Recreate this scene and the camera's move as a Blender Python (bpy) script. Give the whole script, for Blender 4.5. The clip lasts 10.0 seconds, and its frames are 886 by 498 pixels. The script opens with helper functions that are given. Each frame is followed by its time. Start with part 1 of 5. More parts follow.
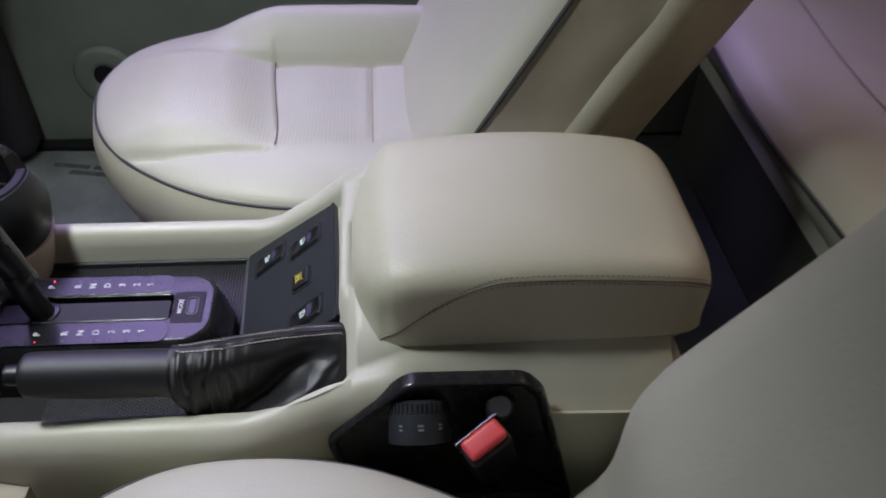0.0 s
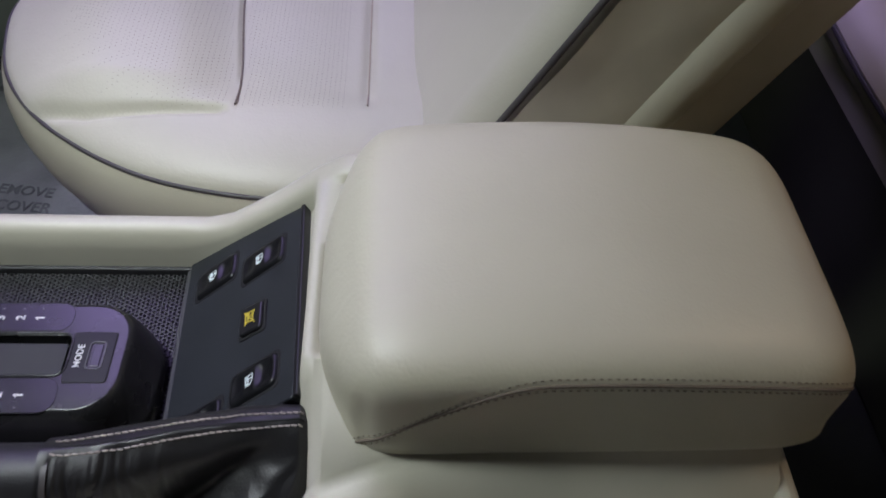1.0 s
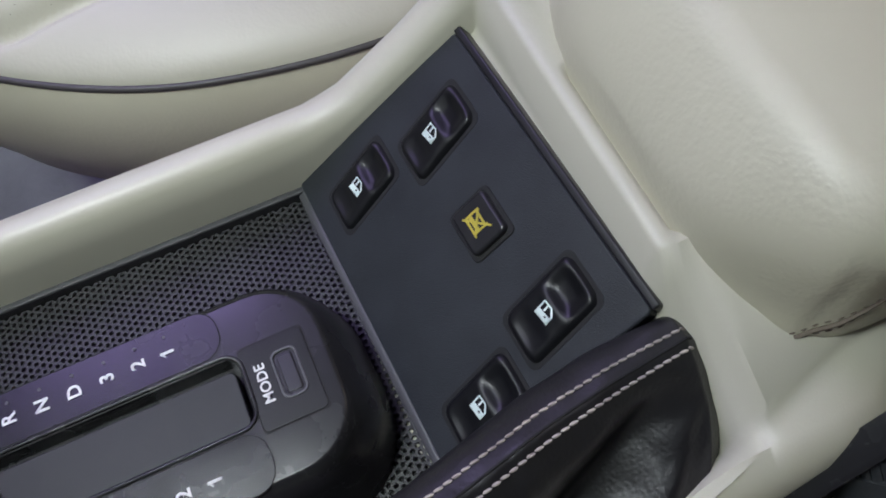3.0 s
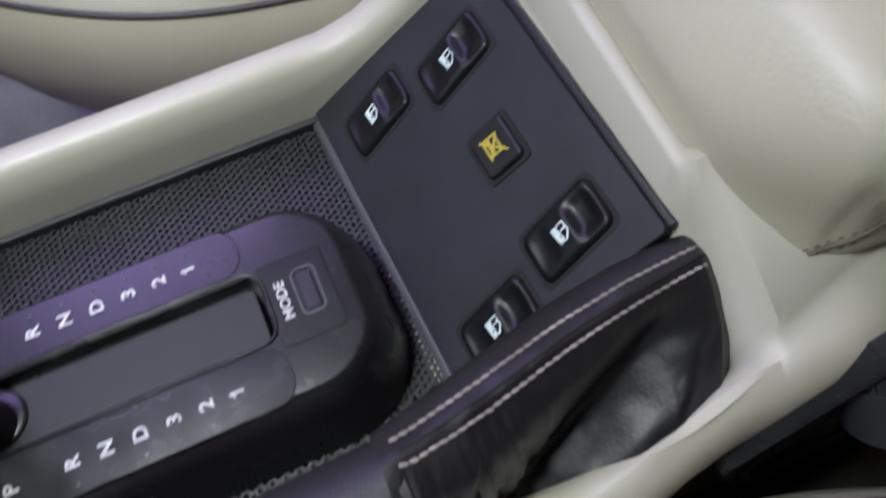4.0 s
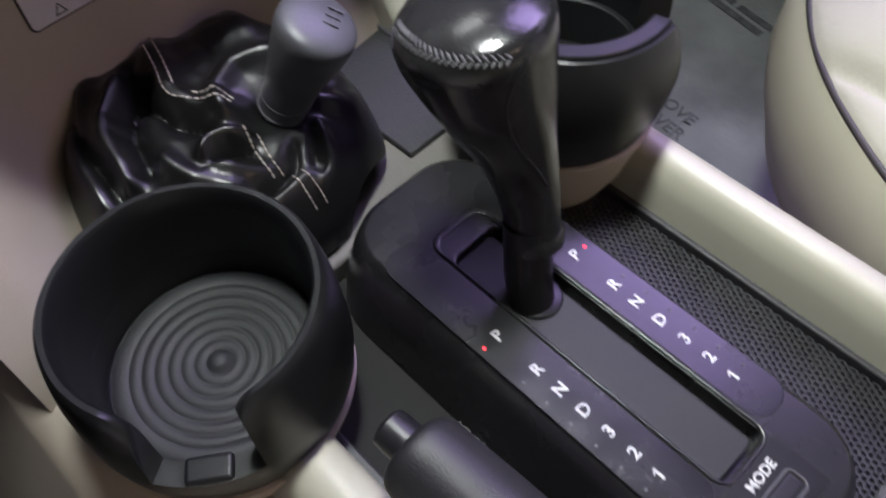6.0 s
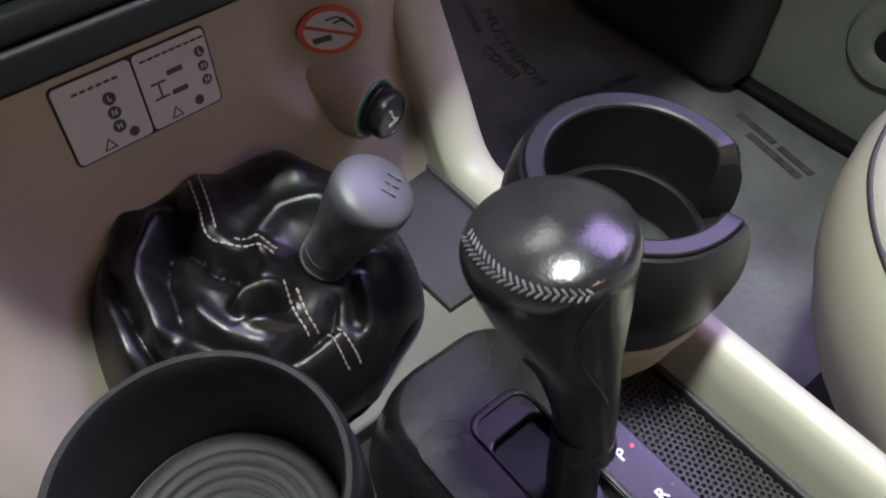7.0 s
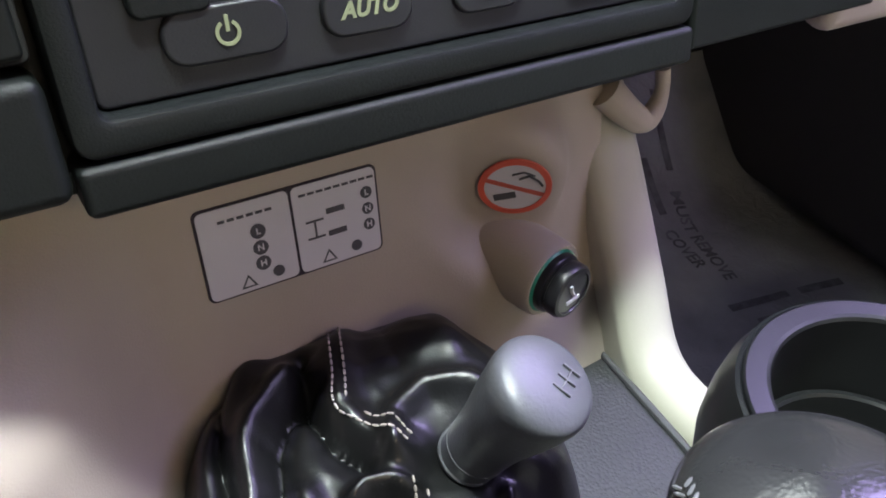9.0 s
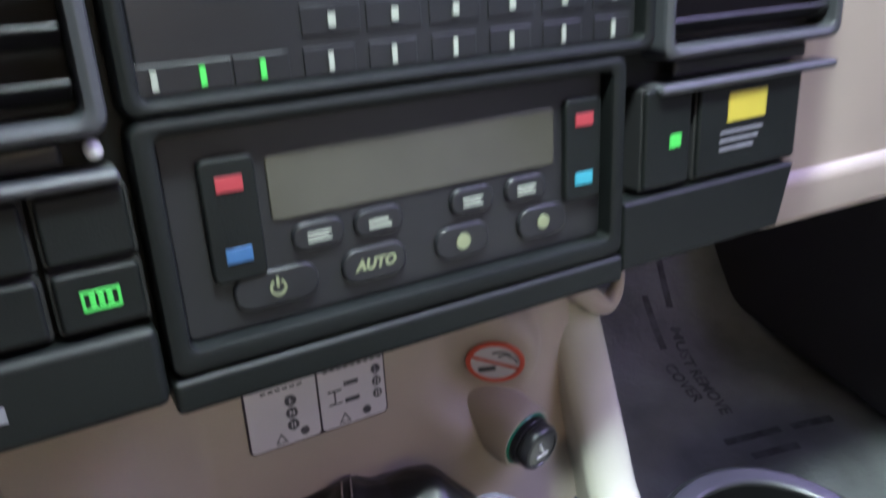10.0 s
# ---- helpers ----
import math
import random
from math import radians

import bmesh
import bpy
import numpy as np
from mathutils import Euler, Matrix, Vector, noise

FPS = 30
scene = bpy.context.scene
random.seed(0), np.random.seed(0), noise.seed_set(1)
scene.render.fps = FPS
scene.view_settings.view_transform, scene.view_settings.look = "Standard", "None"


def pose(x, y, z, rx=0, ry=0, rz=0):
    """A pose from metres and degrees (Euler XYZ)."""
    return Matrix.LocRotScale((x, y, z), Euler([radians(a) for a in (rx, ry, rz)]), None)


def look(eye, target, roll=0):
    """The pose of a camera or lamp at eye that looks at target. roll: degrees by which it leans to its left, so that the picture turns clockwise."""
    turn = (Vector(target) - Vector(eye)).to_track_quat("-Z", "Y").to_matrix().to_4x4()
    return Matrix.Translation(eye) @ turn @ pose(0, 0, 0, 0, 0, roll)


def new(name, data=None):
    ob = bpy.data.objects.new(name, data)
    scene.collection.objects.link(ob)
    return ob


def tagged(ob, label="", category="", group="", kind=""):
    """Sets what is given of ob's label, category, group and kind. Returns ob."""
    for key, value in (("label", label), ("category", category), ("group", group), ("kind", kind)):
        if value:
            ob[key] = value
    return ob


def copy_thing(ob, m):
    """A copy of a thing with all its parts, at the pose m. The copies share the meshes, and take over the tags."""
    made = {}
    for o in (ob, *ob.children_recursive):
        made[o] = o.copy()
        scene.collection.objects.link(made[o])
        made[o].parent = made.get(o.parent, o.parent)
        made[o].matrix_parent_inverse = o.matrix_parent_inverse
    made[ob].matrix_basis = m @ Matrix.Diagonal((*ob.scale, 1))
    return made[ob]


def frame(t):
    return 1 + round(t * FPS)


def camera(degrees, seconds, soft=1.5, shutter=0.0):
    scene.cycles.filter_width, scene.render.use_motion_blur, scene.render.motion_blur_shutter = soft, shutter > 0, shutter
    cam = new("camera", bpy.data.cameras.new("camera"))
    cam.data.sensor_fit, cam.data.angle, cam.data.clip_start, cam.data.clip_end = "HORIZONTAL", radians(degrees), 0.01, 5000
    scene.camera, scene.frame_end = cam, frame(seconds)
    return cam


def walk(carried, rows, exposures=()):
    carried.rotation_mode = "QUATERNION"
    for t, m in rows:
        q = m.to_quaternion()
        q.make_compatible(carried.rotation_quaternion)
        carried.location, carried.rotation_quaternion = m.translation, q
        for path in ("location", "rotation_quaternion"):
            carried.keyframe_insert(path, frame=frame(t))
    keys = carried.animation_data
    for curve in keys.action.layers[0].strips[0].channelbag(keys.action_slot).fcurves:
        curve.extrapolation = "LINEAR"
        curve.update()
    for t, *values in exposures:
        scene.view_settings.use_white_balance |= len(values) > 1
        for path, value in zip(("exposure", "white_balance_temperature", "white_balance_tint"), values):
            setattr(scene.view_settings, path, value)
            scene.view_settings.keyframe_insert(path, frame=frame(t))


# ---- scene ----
cam = camera(59.3, 10.0, soft=1.8, shutter=0.3)
PATH = [
    (0, (-0.492, -0.071, 0.985), (0.958, -0.232, -0.383), 2.8),
    (0.5, (-0.353, -0.068, 0.911), (0.982, -0.188, -0.574), 3.0),
    (1, (-0.272, -0.086, 0.896), (1.002, -0.224, -0.64), 5.4),
    (1.5, (-0.215, -0.045, 0.858), (1.027, -0.141, -0.706), 4.6),
    (2, (-0.17, -0.007, 0.817), (0.884, -0.082, -0.881), -2.4),
    (2.5, (-0.132, 0.049, 0.766), (0.785, -0.144, -1.001), -6.6),
    (2.7, (-0.121, 0.062, 0.758), (0.754, -0.192, -1.022), -6.7),
    (3.8, (-0.114, 0.077, 0.753), (0.675, -0.232, -1.059), -4.8),
    (4, (-0.129, 0.085, 0.752), (0.629, -0.184, -1.08), -4.8),
    (4.5, (-0.164, 0.093, 0.753), (0.613, 0.049, -1.09), -4.9),
    (5, (-0.168, 0.089, 0.771), (0.68, 0.501, -0.993), -8.6),
    (5.5, (-0.159, 0.101, 0.756), (0.629, 0.727, -0.972), -4.2),
    (6, (-0.156, 0.126, 0.768), (0.61, 0.931, -0.894), -1.6),
    (6.2, (-0.152, 0.142, 0.772), (0.645, 0.978, -0.86), 1.4),
    (7.3, (-0.115, 0.178, 0.788), (0.751, 1.142, -0.735), 3.1),
    (7.5, (-0.102, 0.181, 0.795), (0.772, 1.174, -0.705), 3.4),
    (8, (-0.107, 0.198, 0.791), (0.717, 1.371, -0.603), 2.9),
    (8.5, (-0.114, 0.217, 0.749), (0.601, 1.568, -0.541), 0.8),
    (9, (-0.111, 0.221, 0.735), (0.576, 1.618, -0.52), 0.0),
    (9.5, (-0.114, 0.215, 0.739), (0.565, 1.652, -0.476), -0.4),
    (10, (-0.118, 0.166, 0.817), (0.57, 1.734, -0.216), -0.3),
]
walk(cam, [(t, look(eye, target, roll)) for t, eye, target, roll in PATH],
     ((0, -0.34, 6050, 13), (1.5, -0.58, 6100, 12), (2.7, -0.52, 6050, 10), (4.0, -0.36, 6050, 14), (4.6, -0.10, 6000, 14), (5.5, -0.04, 6250, 14), (6.0, 0.04, 6350, 13), (7.3, 0.30, 6450, 6), (8.0, 0.54, 6350, 2), (8.6, 1.06, 6150, 5), (9.1, 1.06, 6150, 5), (9.6, 0.78, 6200, 3), (10.0, 1.06, 5750, 3)))

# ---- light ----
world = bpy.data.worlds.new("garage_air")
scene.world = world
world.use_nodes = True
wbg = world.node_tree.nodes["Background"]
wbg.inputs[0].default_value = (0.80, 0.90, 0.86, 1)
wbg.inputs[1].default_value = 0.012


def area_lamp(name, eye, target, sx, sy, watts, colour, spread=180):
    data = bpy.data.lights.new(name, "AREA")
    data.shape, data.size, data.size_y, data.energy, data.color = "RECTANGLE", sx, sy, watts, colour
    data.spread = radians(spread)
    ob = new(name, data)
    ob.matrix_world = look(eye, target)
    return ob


area_lamp("map_light", (0.01, 0.315, 1.232), (0.10, 0.15, 0.4), 0.14, 0.08, 3.4, (0.95, 1.0, 0.95), 104)
# Unseen lamp, added ahead for the knob's highlight and the strip's grey sheen.
area_lamp("unseen_lamp_ahead", (0.52, 1.72, 2.50), (0.02, 0.20, 0.50), 0.70, 0.50, 11.0, (0.97, 1.0, 0.95))
area_lamp("rear_dome_light", (0.10, -0.75, 1.245), (0.05, -0.20, 0.4), 0.12, 0.08, 1.6, (1.0, 0.72, 0.48))
area_lamp("violet_tube_light", (1.00, -0.10, 1.50), (0.15, 0.35, 0.35), 1.1, 0.80, 9.0, (0.69, 0.57, 1.0))
area_lamp("violet_sign_light", (1.60, 0.62, 2.50), (0.05, 0.20, 0.45), 1.15, 1.00, 43.0, (0.60, 0.45, 1.0))


# ---- materials ----
def material(name, colour, rough=0.5, metal=0.0, grain=0.0, grain_scale=600.0, stain=0.08, stain_scale=9.0, spec=0.5, second=None, pebble=0.0,
             pebble_scale=420.0, emit=0.0, coat=0.0, dust=0.0, wrinkle=0.0):
    mat = bpy.data.materials.new(name)
    mat.use_nodes = True
    nt = mat.node_tree
    n, l = nt.nodes, nt.links
    b = n["Principled BSDF"]
    b.inputs["Metallic"].default_value = metal
    b.inputs["Specular IOR Level"].default_value = spec
    b.inputs["Coat Weight"].default_value = coat
    co = n.new("ShaderNodeTexCoord")
    no = n.new("ShaderNodeTexNoise")
    no.inputs["Scale"].default_value, no.inputs["Detail"].default_value = stain_scale, 6.0
    l.new(co.outputs["Object"], no.inputs["Vector"])
    ramp = n.new("ShaderNodeValToRGB")
    dark = second or tuple(c * (1 - stain * 2.2) for c in colour)
    ramp.color_ramp.elements[0].position, ramp.color_ramp.elements[1].position = 0.32, 0.68
    ramp.color_ramp.elements[0].color, ramp.color_ramp.elements[1].color = (*dark, 1), (*colour, 1)
    l.new(no.outputs["Fac"], ramp.inputs["Fac"])
    tone = ramp.outputs["Color"]
    if dust > 0:
        specks = n.new("ShaderNodeTexNoise")
        specks.inputs["Scale"].default_value, specks.inputs["Detail"].default_value = 310.0, 5.0
        l.new(co.outputs["Object"], specks.inputs["Vector"])
        cutoff = n.new("ShaderNodeMapRange")
        cutoff.inputs["From Min"].default_value, cutoff.inputs["From Max"].default_value, cutoff.inputs["To Max"].default_value = 0.745, 0.80, dust
        l.new(specks.outputs["Fac"], cutoff.inputs["Value"])
        mix = n.new("ShaderNodeMix")
        mix.data_type = "RGBA"
        mix.inputs[7].default_value = (0.34, 0.32, 0.30, 1)
        l.new(cutoff.outputs["Result"], mix.inputs[0])
        l.new(tone, mix.inputs[6])
        tone = mix.outputs[2]
    l.new(tone, b.inputs["Base Color"])
    fine = n.new("ShaderNodeTexNoise")
    fine.inputs["Scale"].default_value, fine.inputs["Detail"].default_value = grain_scale, 4.0
    l.new(co.outputs["Object"], fine.inputs["Vector"])
    rr = n.new("ShaderNodeMapRange")
    rr.inputs["To Min"].default_value, rr.inputs["To Max"].default_value = max(0.03, rough - 0.10), min(1.0, rough + 0.10)
    l.new(no.outputs["Fac"], rr.inputs["Value"])
    l.new(rr.outputs["Result"], b.inputs["Roughness"])
    last = None
    if wrinkle > 0:
        wr = n.new("ShaderNodeTexNoise")
        wr.inputs["Scale"].default_value, wr.inputs["Detail"].default_value, wr.inputs["Distortion"].default_value = 55.0, 4.0, 1.6
        l.new(co.outputs["Object"], wr.inputs["Vector"])
        bump0 = n.new("ShaderNodeBump")
        bump0.inputs["Strength"].default_value, bump0.inputs["Distance"].default_value = wrinkle, 0.004
        l.new(wr.outputs["Fac"], bump0.inputs["Height"])
        last = bump0
    if grain > 0:
        bump = n.new("ShaderNodeBump")
        bump.inputs["Strength"].default_value, bump.inputs["Distance"].default_value = grain, 0.0006
        l.new(fine.outputs["Fac"], bump.inputs["Height"])
        if last:
            l.new(last.outputs["Normal"], bump.inputs["Normal"])
        last = bump
    if pebble > 0:
        vo = n.new("ShaderNodeTexVoronoi")
        vo.feature = "SMOOTH_F1"
        vo.inputs["Scale"].default_value = pebble_scale
        l.new(co.outputs["Object"], vo.inputs["Vector"])
        bump2 = n.new("ShaderNodeBump")
        bump2.invert = True
        bump2.inputs["Strength"].default_value, bump2.inputs["Distance"].default_value = pebble, 0.0008
        l.new(vo.outputs["Distance"], bump2.inputs["Height"])
        if last:
            l.new(last.outputs["Normal"], bump2.inputs["Normal"])
        last = bump2
    if last:
        l.new(last.outputs["Normal"], b.inputs["Normal"])
    if emit > 0:
        b.inputs["Emission Color"].default_value = (*colour, 1)
        b.inputs["Emission Strength"].default_value = emit
    return mat


CREAM = material("cream_plastic", (0.50, 0.485, 0.39), 0.42, grain=0.10, grain_scale=900, stain=0.05)
LIDHIDE = material("cream_armrest_leather", (0.505, 0.485, 0.375), 0.45, grain=0.10, wrinkle=0.09, pebble=0.15, pebble_scale=520, stain=0.04)
HIDE = material("cream_seat_leather", (0.495, 0.480, 0.39), 0.48, grain=0.12, wrinkle=0.08, pebble=0.14, pebble_scale=520, stain=0.05, stain_scale=6)
HIDESIDE = material("cream_seat_vinyl", (0.47, 0.45, 0.34), 0.45, grain=0.10, pebble=0.12, pebble_scale=500, stain=0.05)
BACKSIDE = material("worn_grey_beige_vinyl", (0.52, 0.49, 0.38), 0.5, grain=0.2, stain=0.12, stain_scale=12)
PIPING = material("dark_grey_piping", (0.055, 0.050, 0.050), 0.5, grain=0.1)
BEIGE = material("beige_dash_plastic", (0.46, 0.40, 0.33), 0.5, grain=0.25, grain_scale=1100, stain=0.06)
BLACK = material("black_textured_plastic", (0.030, 0.030, 0.034), 0.42, grain=0.35, grain_scale=1500, stain=0.15, stain_scale=30)
PANEL = material("charcoal_grained_plastic", (0.0265, 0.0295, 0.0340), 0.42, grain=0.5, grain_scale=1700, spec=0.24, stain=0.12, stain_scale=40, dust=0.35)
GLOSS = material("glossy_black_plastic", (0.016, 0.016, 0.018), 0.30, grain=0.05, stain=0.1)
ROCKER = material("semi_gloss_switch_plastic", (0.008, 0.0083, 0.0095), 0.36, grain=0.06, grain_scale=1500, stain=0.1, spec=0.28)
SATIN = material("satin_black_plastic", (0.015, 0.015, 0.017), 0.36, grain=0.12, grain_scale=1400, stain=0.1, stain_scale=25, spec=0.4)
SCALE = material("smoked_scale_strip", (0.0130, 0.0130, 0.0145), 0.25, grain=0.06, grain_scale=1500, stain=0.2, stain_scale=40, spec=0.42, dust=0.5)
MESHMAT = material("black_perforated_rubber", (0.032, 0.032, 0.035), 0.50, grain=0.2, stain=0.15, stain_scale=25, spec=0.35)
BORDER = material("dull_black_rubber_border", (0.035, 0.035, 0.038), 0.50, grain=0.25, grain_scale=1300, stain=0.15, stain_scale=30)
PIT = material("deep_black_backing", (0.006, 0.006, 0.006), 0.8)
DARKRUBBER = material("dark_scuffed_rubber", (0.052, 0.055, 0.055), 0.55, grain=0.3, stain=0.4, stain_scale=35, dust=0.6)
RUBBER = material("grey_ribbed_rubber", (0.027, 0.0285, 0.030), 0.6, grain=0.3, stain=0.25, stain_scale=30, dust=0.5)
LEATHER = material("black_gaiter_leather", (0.0150, 0.0145, 0.0155), 0.44, grain=0.2, wrinkle=0.08, pebble=0.14, pebble_scale=620, stain=0.2)
SOFTLEATHER = material("soft_black_boot_leather", (0.0080, 0.0080, 0.0082), 0.34, grain=0.10, pebble=0.08, pebble_scale=900, stain=0.2)
KNOBHIDE = material("dark_grey_polished_leather", (0.023, 0.023, 0.0235), 0.21, grain=0.05, pebble=0.08, pebble_scale=900, stain=0.2, stain_scale=30)
GREYKNOB = material("grey_worn_rubber_knob", (0.095, 0.095, 0.106), 0.40, grain=0.25, stain=0.15, stain_scale=30)
GRIP = material("charcoal_grip_rubber", (0.017, 0.0168, 0.0188), 0.46, grain=0.35, grain_scale=1300, pebble=0.12, pebble_scale=900, stain=0.12, dust=0.6)
THREAD = material("off_white_thread", (0.46, 0.41, 0.37), 0.75, stain=0.2, stain_scale=60)
# Brown that paints the shade in seams and holes; also dark stitches.
SHADETHREAD = material("brown_seam_shade_and_stitches", (0.17, 0.14, 0.11), 0.8)
CREAMTHREAD = material("tan_thread", (0.40, 0.35, 0.27), 0.8)
WHITE = material("white_print", (0.62, 0.63, 0.61), 0.5, stain=0.03)
ICON = material("pale_green_print", (0.62, 0.72, 0.68), 0.4, stain=0.03, emit=0.10)
YELLOW = material("yellow_print", (0.52, 0.43, 0.05), 0.5, stain=0.1)
LEDRED = material("red_indicator", (1.0, 0.03, 0.05), 0.4, emit=3.0)
CARPET = material("grey_green_carpet", (0.045, 0.052, 0.042), 0.95, grain=0.9, grain_scale=500, stain=0.15)
DARKCARPET = material("near_black_carpet", (0.038, 0.038, 0.041), 0.95, grain=0.8, grain_scale=500)
FILM = material("grey_paper_floor_cover", (0.33, 0.345, 0.335), 0.5, grain=0.1, wrinkle=0.5, stain=0.26, stain_scale=7)
INK = material("faded_black_ink", (0.085, 0.085, 0.095), 0.7)
FADED = material("washed_out_grey_print", (0.165, 0.168, 0.172), 0.7, stain=0.25, stain_scale=60)
REDPLASTIC = material("red_buckle_button", (0.75, 0.07, 0.08), 0.4, grain=0.1)
STEEL = material("bright_steel", (0.55, 0.55, 0.56), 0.25, metal=1.0)
DOORCARD = material("grey_green_door_card", (0.24, 0.27, 0.22), 0.55, grain=0.3, stain=0.08)
HEADLINER = material("pale_grey_headliner", (0.36, 0.36, 0.33), 0.9, grain=0.4)
GREYTRIM = material("silver_grey_trim", (0.20, 0.20, 0.22), 0.35, grain=0.1)
CUPBLACK = material("cup_holder_black_plastic", (0.0130, 0.0138, 0.0148), 0.34, grain=0.10, grain_scale=1400, stain=0.12, stain_scale=25, spec=0.34)
SEAMGREY = material("grey_knob_thread", (0.13, 0.13, 0.135), 0.7, stain=0.3, stain_scale=200)
HOUSING = material("matt_black_moulding", (0.0190, 0.0190, 0.0205), 0.27, grain=0.10, grain_scale=1400, stain=0.15, stain_scale=25, spec=0.40, dust=0.25)
COVER = material("dull_black_sliding_cover", (0.016, 0.017, 0.017), 0.52, grain=0.08, grain_scale=1400, stain=0.2, stain_scale=30, spec=0.35)
VENTGREY = material("dull_silver_vent_plastic", (0.045, 0.047, 0.051), 0.42, grain=0.1)
MODEBLACK = material("recessed_black_plastic", (0.009, 0.009, 0.010), 0.45, grain=0.1, stain=0.2, stain_scale=40, spec=0.25)
DARKTRIM = material("dark_grey_edge_trim", (0.07, 0.07, 0.075), 0.45, grain=0.1)
LCD = material("unlit_lcd_glass", (0.068, 0.064, 0.050), 0.18, stain=0.12, stain_scale=14)


# ---- building tools ----
def root_of(ob):
    while ob.parent:
        ob = ob.parent
    return ob


def level_normals(me, angle):
    """Weigh corner normals by face area, so that flat faces stay flat beside their rounded edges."""
    limit = math.cos(radians(angle))
    around = [[] for _ in me.vertices]
    faces = [(p.normal.copy(), p.area) for p in me.polygons]
    for p in me.polygons:
        for v in p.vertices:
            around[v].append(p.index)
    normals = []
    for p in me.polygons:
        own = faces[p.index][0]
        for v in p.vertices:
            total = Vector()
            for q in around[v]:
                n, area = faces[q]
                if own.dot(n) > limit:
                    total += n * area
            normals.append(total.normalized() if total.length > 0 else own)
    me.normals_split_custom_set(normals)


def part(name, bm, mat, parent=None, label="", smooth=True, local=False, angle=38):
    """One mesh object; bm in world metres, or in its thing's own space when local."""
    if parent is not None and not local:
        bm.transform(root_of(parent).matrix_basis.inverted())
    me = bpy.data.meshes.new(name)
    bm.to_mesh(me)
    bm.free()
    me.materials.append(mat)
    if smooth:
        me.polygons.foreach_set("use_smooth", [True] * len(me.polygons))
        me.set_sharp_from_angle(angle=radians(angle))
        if len(me.polygons) < 900:
            level_normals(me, angle)
    ob = new(name, me)
    if parent is not None:
        ob.parent = parent
    if label:
        ob["label"] = label
    return ob


def thing(name, m, label, category, group="", kind=""):
    ob = new(name)
    ob.empty_display_size = 0.02
    ob.matrix_basis = m
    return tagged(ob, label, category, group, kind)


def mesh_from(verts, faces):
    bm = bmesh.new()
    vs = [bm.verts.new(v) for v in verts]
    for f in faces:
        try:
            bm.faces.new([vs[i] for i in f])
        except ValueError:
            pass
    bmesh.ops.recalc_face_normals(bm, faces=bm.faces)
    return bm


def join(*bms):
    out = bmesh.new()
    for b in bms:
        me = bpy.data.meshes.new("tmp")
        b.to_mesh(me)
        b.free()
        out.from_mesh(me)
        bpy.data.meshes.remove(me)
    return out


def rbox(x0, x1, y0, y1, z0, z1, r=0.002, seg=3):
    bm = bmesh.new()
    bmesh.ops.create_cube(bm, size=1)
    bm.transform(Matrix.Translation(((x0 + x1) / 2, (y0 + y1) / 2, (z0 + z1) / 2)) @ Matrix.Diagonal((abs(x1 - x0), abs(y1 - y0), abs(z1 - z0), 1)))
    r = min(r, 0.49 * min(abs(x1 - x0), abs(y1 - y0), abs(z1 - z0)))
    if r > 0:
        bmesh.ops.bevel(bm, geom=bm.edges[:], offset=r, segments=seg, profile=0.5, affect="EDGES")
    return bm


def loft(rings, closed=True, cap0=True, cap1=True):
    """Skin through rings of points, all with the same count."""
    n = len(rings[0])
    verts = [p for r in rings for p in r]
    faces = []
    for i in range(len(rings) - 1):
        for j in range(n if closed else n - 1):
            k = (j + 1) % n
            faces.append((i * n + j, i * n + k, (i + 1) * n + k, (i + 1) * n + j))
    if cap0 and closed:
        faces.append(tuple(range(n))[::-1])
    if cap1 and closed:
        faces.append(tuple(range((len(rings) - 1) * n, len(rings) * n)))
    return mesh_from(verts, faces)


def rrect(x0, x1, y0, y1, r, n=6):
    """Rounded rectangle, counter-clockwise, as 2D points."""
    pts = []
    for cx, cy, a in ((x1 - r, y1 - r, 0), (x0 + r, y1 - r, 90), (x0 + r, y0 + r, 180), (x1 - r, y0 + r, 270)):
        for i in range(n + 1):
            t = radians(a + 90 * i / n)
            pts.append((cx + r * math.cos(t), cy + r * math.sin(t)))
    return pts


def inset(pts, d):
    """Move a closed convex 2D outline inwards by d."""
    out = []
    n = len(pts)
    for i in range(n):
        a, b, c = Vector(pts[i - 1]), Vector(pts[i]), Vector(pts[(i + 1) % n])
        e1, e2 = (b - a), (c - b)
        e1 = e1.normalized() if e1.length > 1e-9 else e2.normalized()
        e2 = e2.normalized() if e2.length > 1e-9 else e1
        nn = Vector((-(e1.y + e2.y), e1.x + e2.x))
        nn = nn.normalized() if nn.length > 1e-9 else Vector((0, 0))
        out.append((b.x + nn.x * d, b.y + nn.y * d))
    return out


def slab(pts, z0, z1, bev=0.001, seg=3):
    """Solid from a closed convex outline with a rounded upper edge."""
    rings = [[(x, y, z0) for x, y in pts], [(x, y, z1 - bev) for x, y in pts]]
    for i in range(1, seg + 1):
        a = math.pi / 2 * i / seg
        rings.append([(x, y, z1 - bev + bev * math.sin(a)) for x, y in inset(pts, bev * (1 - math.cos(a)))])
    return loft(rings)


